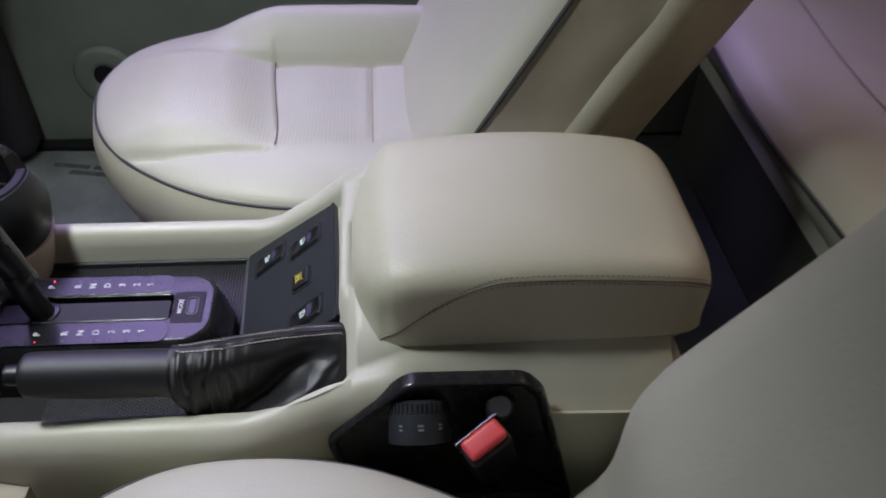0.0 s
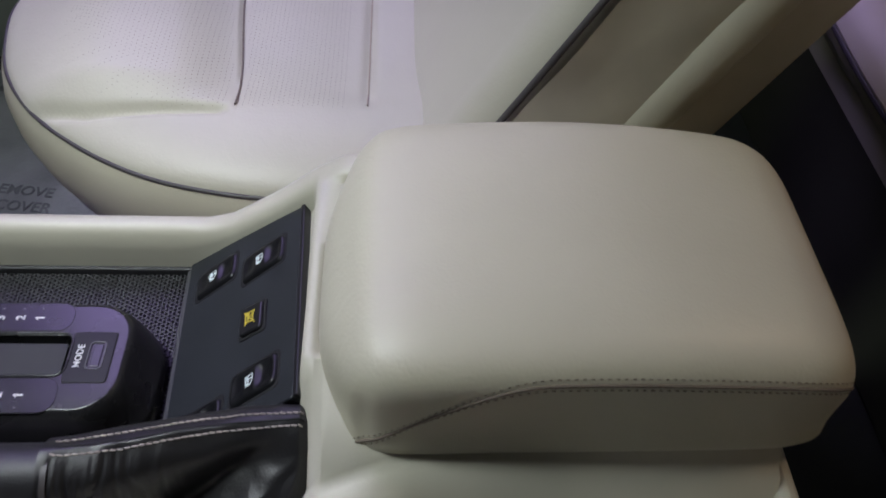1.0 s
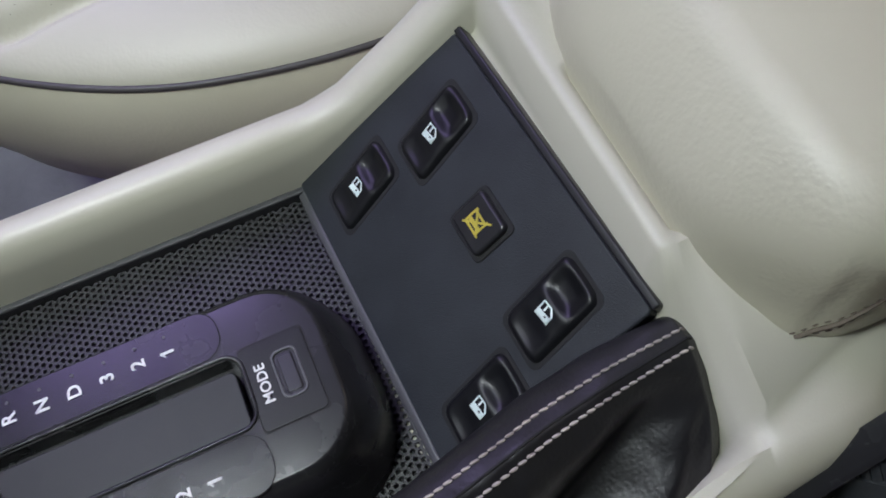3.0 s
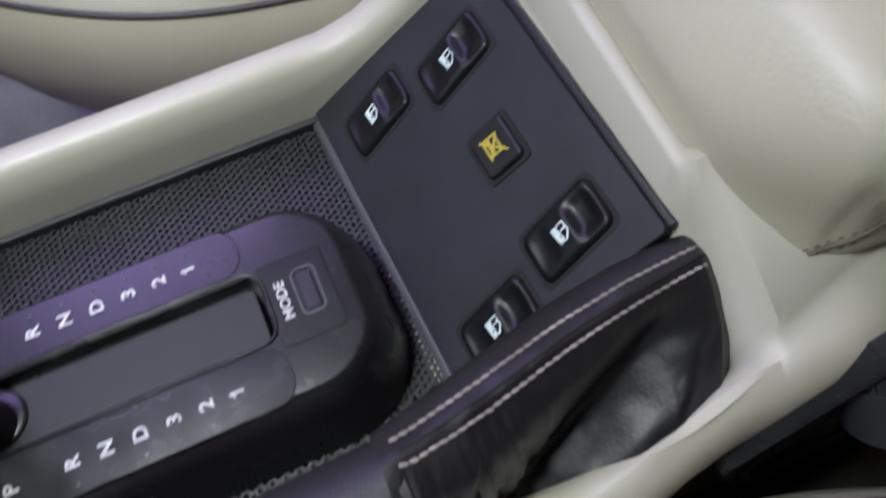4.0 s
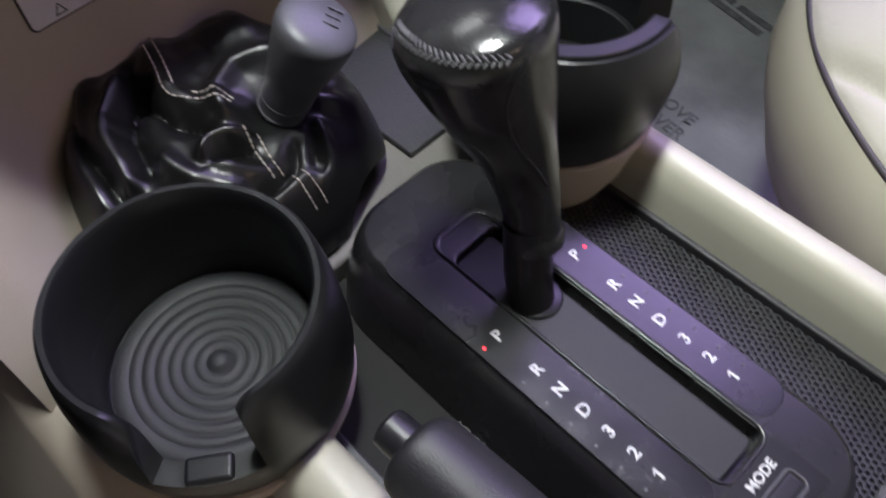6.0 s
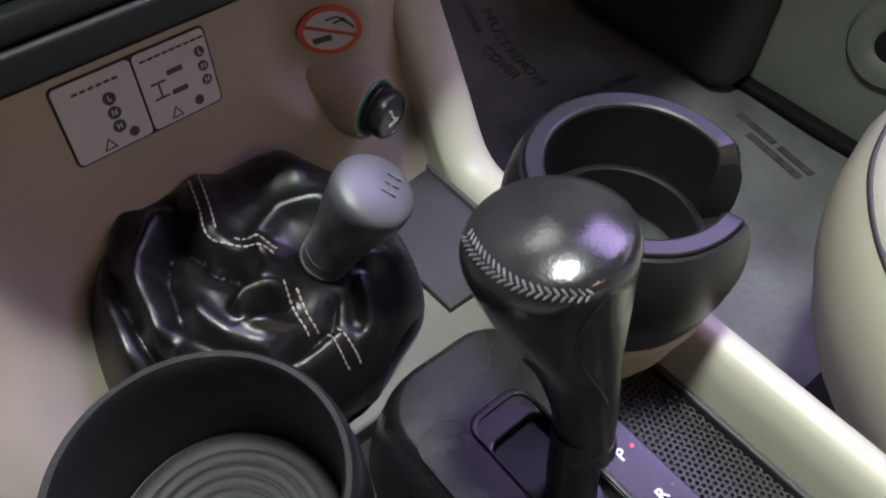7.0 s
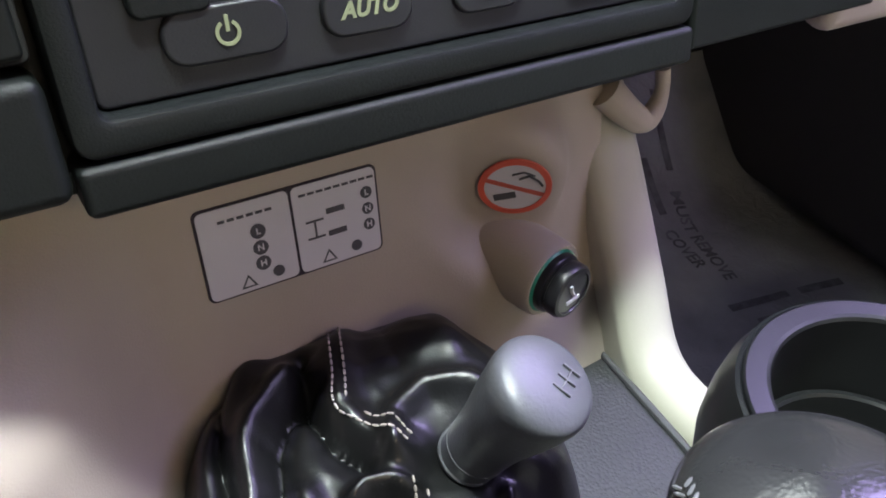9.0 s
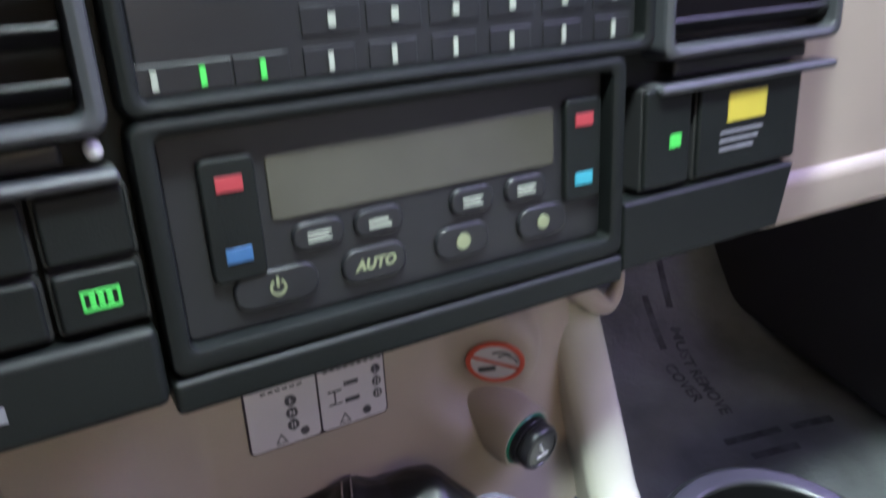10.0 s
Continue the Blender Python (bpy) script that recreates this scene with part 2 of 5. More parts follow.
def lathe(profile, n=48, a0=0.0, a1=360.0, closed_profile=False):
    """Turn (r, z) points about z; part turns get end caps when the profile is closed."""
    full = abs(a1 - a0) >= 359.9
    m = n if full else n + 1
    verts, faces, k = [], [], len(profile)
    for i in range(m):
        t = radians(a0 + (a1 - a0) * i / n)
        verts += [(r * math.cos(t), r * math.sin(t), z) for r, z in profile]
    for i in range(n):
        j = (i + 1) % m
        for q in range(k if closed_profile else k - 1):
            w = (q + 1) % k
            faces.append((i * k + q, j * k + q, j * k + w, i * k + w))
    if closed_profile and not full:
        faces += [tuple(range(k)), tuple(range((m - 1) * k, m * k))]
    bm = mesh_from(verts, faces)
    bmesh.ops.remove_doubles(bm, verts=bm.verts, dist=1e-6)
    return bm


def frames(path):
    """Points with a tangent and two side vectors along a path."""
    pts = [Vector(p) for p in path]
    out, up = [], None
    for i, p in enumerate(pts):
        t = (pts[min(i + 1, len(pts) - 1)] - pts[max(i - 1, 0)]).normalized()
        if up is None:
            up = t.orthogonal().normalized()
        up = (up - t * up.dot(t)).normalized()
        out.append((p, t, up, t.cross(up)))
    return out


def tube(path, radius, n=10):
    rr = radius if callable(radius) else (lambda s: radius)
    fr = frames(path)
    rings = []
    for i, (p, t, a, b) in enumerate(fr):
        r = rr(i / max(1, len(fr) - 1))
        rings.append([p + (a * math.cos(2 * math.pi * j / n) + b * math.sin(2 * math.pi * j / n)) * r for j in range(n)])
    return loft(rings)


def spline(keys, n=40):
    """Catmull-Rom through key points (any dimension)."""
    k = [np.array(p, float) for p in keys]
    k = [2 * k[0] - k[1], *k, 2 * k[-1] - k[-2]]
    out = []
    for i in range(n + 1):
        s = (len(k) - 3) * i / n
        j = min(int(s), len(k) - 4)
        u = s - j
        a, b, c, d = k[j:j + 4]
        out.append(0.5 * (2 * b + (c - a) * u + (2 * a - 5 * b + 4 * c - d) * u * u + (3 * b - a - 3 * c + d) * u ** 3))
    return out


def stitches(path, pitch, length, r, lift=0.0, up=(0, 0, 1), slant=0.0):
    """A row of short thread lengths along a path."""
    pts = [Vector(p) for p in path]
    acc, verts, faces = 0.0, [], []
    nextat = 0.0
    for a, b in zip(pts, pts[1:]):
        d = (b - a).length
        while nextat < acc + d:
            c = a.lerp(b, (nextat - acc) / d) + Vector(up) * lift
            t = (b - a).normalized()
            s1 = t.cross(Vector(up)).normalized()
            s2 = s1.cross(t)
            t, s1 = t * math.cos(slant) + s1 * math.sin(slant), s1 * math.cos(slant) - t * math.sin(slant)
            o = len(verts)
            for f, k in ((-0.5, 0.45), (-0.25, 1.0), (0.25, 1.0), (0.5, 0.45)):
                for q in range(6):
                    w = math.pi * q / 3
                    verts.append(c + t * f * length + (s1 * math.cos(w) + s2 * math.sin(w)) * r * k)
            for i in range(3):
                for q in range(6):
                    faces.append((o + i * 6 + q, o + i * 6 + (q + 1) % 6, o + (i + 1) * 6 + (q + 1) % 6, o + (i + 1) * 6 + q))
            faces += [tuple(o + q for q in range(6)), tuple(o + 18 + q for q in range(6))]
            nextat += pitch
        acc += d
    bm = mesh_from(verts, faces)
    return bm


def lettering(body, size, m, depth=0.0002, bold=0.0, shear=0.0):
    """Built-in font as a mesh, centred, lying in the xy plane of m."""
    cu = bpy.data.curves.new("txt", "FONT")
    cu.body, cu.size, cu.extrude, cu.align_x, cu.align_y = body, size, depth, "CENTER", "CENTER"
    cu.resolution_u, cu.offset, cu.shear = 3, bold, shear
    ob = bpy.data.objects.new("txt", cu)
    scene.collection.objects.link(ob)
    dg = bpy.context.evaluated_depsgraph_get()
    me = bpy.data.meshes.new_from_object(ob.evaluated_get(dg))
    bm = bmesh.new()
    bm.from_mesh(me)
    bpy.data.objects.remove(ob)
    bpy.data.meshes.remove(me)
    bpy.data.curves.remove(cu)
    bm.transform(m)
    return bm


def rounded(pts, r, n=5):
    """A closed 2D outline with its corners rounded."""
    out = []
    for i in range(len(pts)):
        a, b, c = Vector(pts[i - 1]), Vector(pts[i]), Vector(pts[(i + 1) % len(pts)])
        k = min(r, 0.45 * (a - b).length, 0.45 * (c - b).length)
        p, q = b + (a - b).normalized() * k, b + (c - b).normalized() * k
        for j in range(n + 1):
            s = j / n
            w = p.lerp(b, s).lerp(b.lerp(q, s), s)
            out.append((w.x, w.y))
    return out


def ring_frame(o, i_, z0, z1, bev=0.002):
    """A flat frame between two rounded outlines, with a soft front edge."""
    rings = [[(x, y, z0) for x, y in o], [(x, y, z1 - bev) for x, y in o], [(x, y, z1 - 0.3 * bev) for x, y in inset(o, 0.3 * bev)], [(x, y, z1) for x, y in inset(o, bev)],
             [(x, y, z1) for x, y in inset(i_, -bev)], [(x, y, z1 - 0.3 * bev) for x, y in inset(i_, -0.3 * bev)], [(x, y, z1 - bev) for x, y in i_], [(x, y, z0) for x, y in i_]]
    return loft(rings, cap0=False, cap1=False)


def smooth01(a, b, x):
    t = min(1.0, max(0.0, (x - a) / (b - a)))
    return t * t * (3 - 2 * t)


def lerp_keys(keys, x):
    """Piecewise smooth value from (x, value) keys in rising x."""
    if x <= keys[0][0]:
        return keys[0][1]
    for (a, va), (b, vb) in zip(keys, keys[1:]):
        if x <= b:
            return va + (vb - va) * (x - a) / (b - a)
    return keys[-1][1]


# ---- cabin ----
def wall(name, x0, x1, y0, y1, z0, z1, mat, label, r=0.004):
    return tagged(part(name, rbox(x0, x1, y0, y1, z0, z1, r), mat), label, "wall", kind="structure")


tagged(part("floor", rbox(-0.80, 0.80, -1.45, 1.10, 0.04, 0.10, 0.004), CARPET), "grey-green carpeted car floor in deep shade", "floor", kind="structure")
tagged(part("ceiling", rbox(-0.80, 0.80, -1.45, 0.17, 1.26, 1.30, 0.01), HEADLINER), "pale grey cloth car headliner", "ceiling", kind="structure")
tagged(part("trim_overhead", rbox(-0.13, 0.13, 0.16, 0.42, 1.238, 1.275, 0.012), HEADLINER), "pale grey overhead console with the map lamp", "trim", kind="structure")
wall("wall_firewall", -0.80, 0.80, 1.02, 1.08, 0.10, 0.86, DARKCARPET, "black carpeted bulkhead in front of the footwells")
wall("wall_door_passenger", 0.76, 0.82, -0.55, 1.08, 0.10, 0.78, DOORCARD, "grey-green plastic door card beside the passenger footwell", 0.012)
wall("wall_door_driver", -0.82, -0.76, -1.45, 1.08, 0.10, 0.78, DOORCARD, "grey-green plastic door card beside the driver seat", 0.012)
wall("wall_rear_side", 0.76, 0.82, -1.45, -0.56, 0.10, 0.78, DOORCARD, "grey-green plastic trim beside the rear seat", 0.012)
wall("wall_tailgate", -0.80, 0.80, -1.50, -1.45, 0.10, 0.95, DARKCARPET, "dark carpeted rear wall of the cabin")
for xs in (-0.79, 0.79):
    for y in (-0.57, -1.42):
        wall("wall_pillar", xs - 0.03, xs + 0.03, y - 0.04, y + 0.04, 0.77, 1.27, HEADLINER, "pale grey cloth-covered roof pillar", 0.012)

# ---- centre console ----
def zr_right(y):
    return lerp_keys([(-0.40, 0.505), (-0.10, 0.514), (-0.07, 0.523), (-0.055, 0.521), (-0.036, 0.509), (-0.004, 0.482), (0.031, 0.458), (0.05, 0.453), (0.5, 0.453)], y)


def zr_left(y):
    return lerp_keys([(-0.40, 0.470), (-0.085, 0.488), (-0.05, 0.482), (-0.02, 0.472), (0.01, 0.460), (0.04, 0.453), (0.5, 0.453)], y)


def z_inner(y):
    if y > 0.068:
        return 0.404
    return lerp_keys([(-0.40, 0.500), (-0.10, 0.510), (-0.050, 0.5130), (-0.039, 0.5128), (-0.0365, 0.5105), (-0.0345, 0.490), (-0.032, 0.484), (0.068, 0.404)], y)


def z_inner_left(y):
    return lerp_keys([(-0.40, 0.480), (-0.085, 0.496), (-0.05, 0.488), (-0.042, 0.470), (-0.038, 0.445), (0.03, 0.404), (0.5, 0.404)], y)


def console_section(y):
    rear, far = smooth01(0.0, -0.10, y), smooth01(0.06, -0.04, y)
    xol, xil = -0.141 + 0.018 * far, -0.107 + 0.022 * rear
    slope = smooth01(-0.075, -0.12, y)
    xor_, xir = 0.136 - 0.001 * rear, 0.107 - 0.002 * rear
    zl, zr, zi, zil = zr_left(y), zr_right(y), z_inner(y), z_inner_left(y)
    dl, dr = zl - zil, zr - zi
    g = 0.0065 * smooth01(-0.0420, -0.0485, y)
    return [(xol - 0.016, y, 0.10), (xol - 0.006, y, 0.30), (xol - 0.001, y, zl - 0.034), (xol + 0.003, y, zl - 0.014 - 0.022 * slope), (xol + 0.009, y, zl - 0.004 - 0.024 * slope), (xol + 0.017, y, zl - 0.018 * slope),
            (xil - 0.008, y, zl - 0.0005), (xil - 0.003, y, zl - 0.12 * dl), (xil, y, zl - 0.4 * dl), (xil + 0.003, y, zil), (-0.066, y, zil + 0.45 * (zi - zil)), (-0.045, y, zil + 0.8 * (zi - zil)), (-0.036, y, zi), (-0.0325, y, zi - 0.25 * g), (-0.0285, y, zi - g), (0.0455, y, zi - g), (0.0490, y, zi - 0.3 * g), (0.0515, y, zi),
            (xir - 0.003, y, zi), (xir, y, zr - 0.4 * dr), (xir + 0.003, y, zr - 0.12 * dr), (xir + 0.008, y, zr - 0.0005), (xor_ - 0.015, y, zr), (xor_ - 0.008, y, zr - 0.004),
            (xor_ - 0.003, y, zr - 0.014), (xor_, y, zr - 0.034), (xor_ + 0.003, y, 0.30), (xor_ + 0.012, y, 0.10)]


console = thing("centre_console", pose(0, 0, 0.10), "cream moulded plastic centre console between the two front seats", "console")
ys = [0.36, 0.30, 0.24, 0.18, 0.12, 0.09, 0.075, 0.068, 0.06, 0.05, 0.04, 0.03, 0.02, 0.01, 0.0, -0.01, -0.02, -0.028, -0.032, -0.034, -0.0365, -0.038, -0.040, -0.042, -0.0435, -0.045, -0.0465, -0.0485, -0.05, -0.055, -0.062,
      -0.07, -0.085, -0.10, -0.14, -0.20, -0.26, -0.30, -0.315]
part("shell", loft([console_section(y) for y in ys], closed=False), CREAM, console, angle=50)
part("rear_wall", rbox(-0.127, 0.135, -0.328, -0.312, 0.10, 0.470, 0.012), CREAM, console)

# black perforated mat in the well
def perforated(x0, x1, y0, y1, z, cell, skip):
    verts, faces = [], []
    dx, dy = cell, cell * math.sqrt(3) / 2
    rows = int((y1 - y0) / dy)
    cols = int((x1 - x0) / dx)
    ro = cell / math.sqrt(3)
    ri = cell * 0.36
    for j in range(rows):
        for i in range(cols):
            cx, cy = x0 + dx * (i + 0.5 * (j % 2) + 0.5), y0 + dy * (j + 0.5)
            if skip(cx, cy):
                continue
            o = len(verts)
            for k in range(6):
                a = radians(30 + 60 * k)
                verts.append((cx + ro * math.cos(a), cy + ro * math.sin(a), z))
            for k in range(6):
                a = radians(30 + 60 * k)
                verts.append((cx + ri * math.cos(a), cy + ri * math.sin(a), z))
            for k in range(6):
                a = radians(30 + 60 * k)
                verts.append((cx + ri * 0.8 * math.cos(a), cy + ri * 0.8 * math.sin(a), z - 0.0011))
            for k in range(6):
                q = (k + 1) % 6
                faces.append((o + k, o + q, o + 6 + q, o + 6 + k))
                faces.append((o + 6 + k, o + 6 + q, o + 12 + q, o + 12 + k))
    me = bpy.data.meshes.new("perforated_mat")
    me.from_pydata(verts, [], faces)
    bm = bmesh.new()
    bm.from_mesh(me)
    bpy.data.meshes.remove(me)
    return bm


part("perforated_mat", perforated(-0.103, 0.104, 0.0555, 0.345, 0.4105, 0.0035, lambda x, y: (abs(x) < 0.045 and 0.084 < y) or (x < -0.040 and y > 0.222)), MESHMAT, console, "black perforated mat lining the console well", smooth=False)
part("mat_backing", rbox(-0.104, 0.104, 0.051, 0.35, 0.4045, 0.4075, 0.0005), PIT, console)
for x, z in ((-0.1045, 0.4240), (0.1045, 0.4165)):
    part("mat_edge", rbox(x - 0.0026, x + 0.0026, 0.050, 0.345, 0.406, z, 0.0014), BORDER, console, "black raised mat border")

# ---- gear selector ----
selector = thing("gear_selector", pose(0, 0.19, 0.41), "black plastic automatic gear selector with white gear letters", "gear selector")
base = rrect(-0.056, 0.052, 0.066, 0.332, 0.040, 8)
rings = []
for d, z in ((0.0, 0.408), (0.002, 0.420), (0.005, 0.435), (0.0085, 0.448), (0.0120, 0.4565), (0.0150, 0.4600), (0.0165, 0.4607)):
    rings.append([(x, y, z) for x, y in inset(base, d)])
slot = rrect(-0.0155, 0.0135, 0.1165, 0.2675, 0.004, 8)
rings.append([(x, y, 0.4607) for x, y in inset(slot, -0.0012)])
rings.append([(x, y, 0.4600) for x, y in slot])
rings.append([(x, y, 0.4500) for x, y in slot])
part("housing", loft(rings, cap0=False), HOUSING, selector, angle=50)
foot = lathe([(0.0, 0.4600), (0.0105, 0.4590), (0.0116, 0.4580), (0.0118, 0.4560), (0.0118, 0.4530), (0.0, 0.4530)], 32)
foot.transform(Matrix.Translation((-0.001, 0.2265, 0)))
part("lever_foot", foot, CUPBLACK, selector)
part("slot_rim", ring_frame(rrect(-0.0178, 0.0158, 0.1140, 0.2830, 0.0085, 8), rrect(-0.0160, 0.0140, 0.1160, 0.2790, 0.0065, 8), 0.4590, 0.4618, 0.0008), HOUSING, selector)
part("sliding_cover", slab(rrect(-0.0150, 0.0095, 0.119, 0.266, 0.003), 0.4505, 0.4570, 0.0006), COVER, selector)
for strip in (rrect(0.0165, 0.0380, 0.1195, 0.290, 0.009), rrect(-0.0420, -0.0185, 0.1155, 0.290, 0.009)):
    part("strip_gap", slab(inset(strip, -0.0004), 0.4590, 0.46082, 0.0001), PIT, selector)
    part("scale_strip", slab(strip, 0.4590, 0.46092, 0.0001), SCALE, selector)
recess = rrect(-0.0116, 0.0076, 0.0938, 0.1030, 0.0026)
part("mode_gap", ring_frame(rrect(-0.0221, 0.0156, 0.0879, 0.1156, 0.002), recess, 0.4570, 0.46085, 0.0001), PIT, selector)
mode = part("mode_block", ring_frame(rrect(-0.0215, 0.0150, 0.0885, 0.1150, 0.0026), recess, 0.4575, 0.4612, 0.0003), MODEBLACK, selector)
part("mode_rim", ring_frame(inset(recess, -0.0009), inset(recess, 0.0002), 0.4600, 0.4617, 0.0004), DARKTRIM, mode)
part("mode_button", slab(inset(recess, 0.0012), 0.4570, 0.4611, 0.0009), GLOSS, mode)
part("mode_label", lettering("MODE", 0.0060, pose(-0.0025, 0.1088, 0.4611), bold=0.0001), WHITE, mode, "white MODE lettering")
ROW = [("P", 0.2270), ("R", 0.2040), ("N", 0.1910), ("D", 0.1780), ("3", 0.1648), ("2", 0.1520), ("1", 0.1398)]
for x, dy, xl in ((0.0265, 0.0008, 0.0335), (-0.0302, -0.0022, -0.0388)):
    for ch, y in ROW:
        glyph = lettering(ch, 0.0078, pose(x, y + dy, 0.4612), bold=0.00016)
        if ch == "1":
            flag = rbox(-0.0011, 0.0011, -0.00035, 0.00035, -0.0002, 0.0002, 0)
            flag.transform(pose(x - 0.0009, y + dy + 0.0019, 0.4612, 0, 0, 38))
            glyph = join(glyph, flag)
        part("gear_letter", glyph, WHITE, selector, "white gear letter")
        part("pilot_dot", slab([(xl + 0.0008 * math.cos(a), y + dy + 0.0008 * math.sin(a)) for a in np.linspace(0, 2 * math.pi, 9)[:-1]], 0.4602, 0.4613, 0.0001),
             LEDRED if ch == "P" else DARKTRIM, selector, "lit red pilot dot" if ch == "P" else "")

part("lever_stem", tube([(-0.003, 0.2270, 0.448), (-0.003, 0.2325, 0.475), (-0.001, 0.2375, 0.508)], 0.0108, 18), GLOSS, selector)
axis = spline([(0.001, 0.2350, 0.497), (0.002, 0.2405, 0.518), (0.0015, 0.2490, 0.541), (-0.0012, 0.2570, 0.562), (-0.0030, 0.2645, 0.581), (-0.0040, 0.2690, 0.595), (-0.0046, 0.2712, 0.6040)], 48)
knob_r = [(0.0, 0.0118), (0.16, 0.0126), (0.33, 0.0160), (0.46, 0.0208), (0.57, 0.0246), (0.67, 0.0274), (0.75, 0.0289), (0.82, 0.0284), (0.88, 0.0258), (0.93, 0.0212), (0.97, 0.0146), (0.99, 0.0082), (1.0, 0.001)]
knob_rs = [tuple(v) for v in spline(knob_r, 60)]


def knob_radius(s):
    return max(0.0005, lerp_keys(knob_rs, s))


part("lever_knob", tube(axis, knob_radius, 40), KNOBHIDE, selector, "polished dark grey leather gear knob", angle=80)
part("knob_collar", tube([(0.0008, 0.2343, 0.4945), (0.0012, 0.2353, 0.4985), (0.0014, 0.2360, 0.5010)], lambda s: 0.0128 if s < 0.7 else 0.0122, 28), KNOBHIDE, selector)
fr = frames(axis)
for off in (-0.013, 0.013):
    seam = []
    for k in range(46):
        a = radians(140 + 112 * k / 45)
        way = Vector((math.cos(a), math.sin(a), 0))
        s = 0.800 + 0.105 * math.cos(a - radians(165)) + off
        p, t, _, _ = fr[min(48, int(round(s * 48)))]
        q = fr[min(48, int(s * 48) + 1)][0]
        p = fr[int(s * 48)][0].lerp(q, s * 48 - int(s * 48))
        way = (way - t * way.dot(t)).normalized()
        seam.append(p + way * (knob_radius(s) + 0.0001))
    part("knob_stitching", stitches(seam, 0.0024, 0.0031, 0.00048, up=(-0.5, -0.3, 0.8), slant=0.8 if off > 0 else -0.8), SEAMGREY, selector)

edge = []
for k in range(26):
    i = 12 + k
    p, t, _, _ = fr[i]
    a = radians(262 - 24 * math.sin(math.pi * k / 25))
    way = Vector((math.cos(a), math.sin(a), 0))
    way = (way - t * way.dot(t)).normalized()
    edge.append(p + way * (knob_radius(i / 48) + 0.0001))
part("knob_seam", tube(edge, 0.0006, 6), SATIN, selector)

# ---- handbrake ----
brake = thing("handbrake", pose(-0.085, 0.09, 0.42), "black handbrake lever with ribbed grip and stitched leather gaiter", "handbrake")
gaxis = spline([(-0.0980, 0.2075, 0.4905), (-0.0970, 0.192, 0.4890), (-0.0945, 0.155, 0.4850), (-0.0920, 0.108, 0.4805), (-0.0915, 0.093, 0.4795)], 30)
grip_r = [(0.0, 0.0085), (0.015, 0.0130), (0.05, 0.0162), (0.12, 0.0178), (0.5, 0.0188), (0.97, 0.0192), (1.0, 0.0186)]
rings = []
for i, (p, t, a, b) in enumerate(frames(gaxis)):
    r = lerp_keys(grip_r, i / 30)
    side, up = Vector((1, 0, 0)), Vector((0, 0, 1))
    rings.append([p + side * r * math.cos(q) + up * r * 1.04 * math.sin(q) for q in np.linspace(0, 2 * math.pi, 29)[:-1]])
part("grip", loft(rings), GRIP, brake, "charcoal rubber grip", angle=60)
part("release_button", tube([(-0.0992, 0.2190, 0.4935), (-0.0991, 0.2178, 0.4934), (-0.0988, 0.2130, 0.4928), (-0.0982, 0.2050, 0.4919)], lambda s: 0.0060 if s < 0.1 else (0.0080 if s < 0.5 else 0.0084), 18), SATIN, brake, "satin black push button")
part("grip_collar", tube([(-0.0916, 0.0960, 0.4797), (-0.0914, 0.0930, 0.4794)], 0.0203, 28), PIPING, brake)
GAITER = [
    (0.0, [(-0.0745, 0.470), (-0.0735, 0.490), (-0.0840, 0.5025), (-0.0910, 0.5040), (-0.1030, 0.4990), (-0.1105, 0.4890), (-0.1122, 0.4790), (-0.1095, 0.4700), (-0.1040, 0.4650), (-0.0980, 0.4630)]),
    (0.10, [(-0.0720, 0.460), (-0.0705, 0.488), (-0.0825, 0.5005), (-0.0900, 0.5010), (-0.1020, 0.4950), (-0.1090, 0.4820), (-0.1110, 0.4660), (-0.1120, 0.4520), (-0.1130, 0.4400), (-0.1140, 0.4280)]),
    (0.27, [(-0.0660, 0.440), (-0.0660, 0.486), (-0.0795, 0.4985), (-0.0870, 0.4975), (-0.0990, 0.4880), (-0.1055, 0.4660), (-0.1075, 0.4450), (-0.1110, 0.4350), (-0.1150, 0.4310), (-0.1190, 0.4220)]),
    (0.52, [(-0.0580, 0.450), (-0.0600, 0.482), (-0.0745, 0.4960), (-0.0815, 0.4945), (-0.0920, 0.4860), (-0.0975, 0.4660), (-0.1000, 0.4510), (-0.1080, 0.4500), (-0.1165, 0.4470), (-0.1225, 0.4330)]),
    (0.76, [(-0.0560, 0.465), (-0.0585, 0.486), (-0.0715, 0.4940), (-0.0775, 0.4920), (-0.0865, 0.4840), (-0.0925, 0.4720), (-0.0985, 0.4660), (-0.1060, 0.4640), (-0.1125, 0.4580), (-0.1170, 0.4450)]),
    (0.95, [(-0.0560, 0.478), (-0.0600, 0.489), (-0.0690, 0.4920), (-0.0745, 0.4900), (-0.0830, 0.4840), (-0.0885, 0.4785), (-0.0930, 0.4740), (-0.0975, 0.4690), (-0.1010, 0.4620), (-0.1030, 0.4530)]),
    (1.0, [(-0.0560, 0.476), (-0.0600, 0.482), (-0.0690, 0.4840), (-0.0745, 0.4820), (-0.0830, 0.4760), (-0.0885, 0.4705), (-0.0930, 0.4660), (-0.0965, 0.4600), (-0.0990, 0.4550), (-0.1000, 0.4500)])]


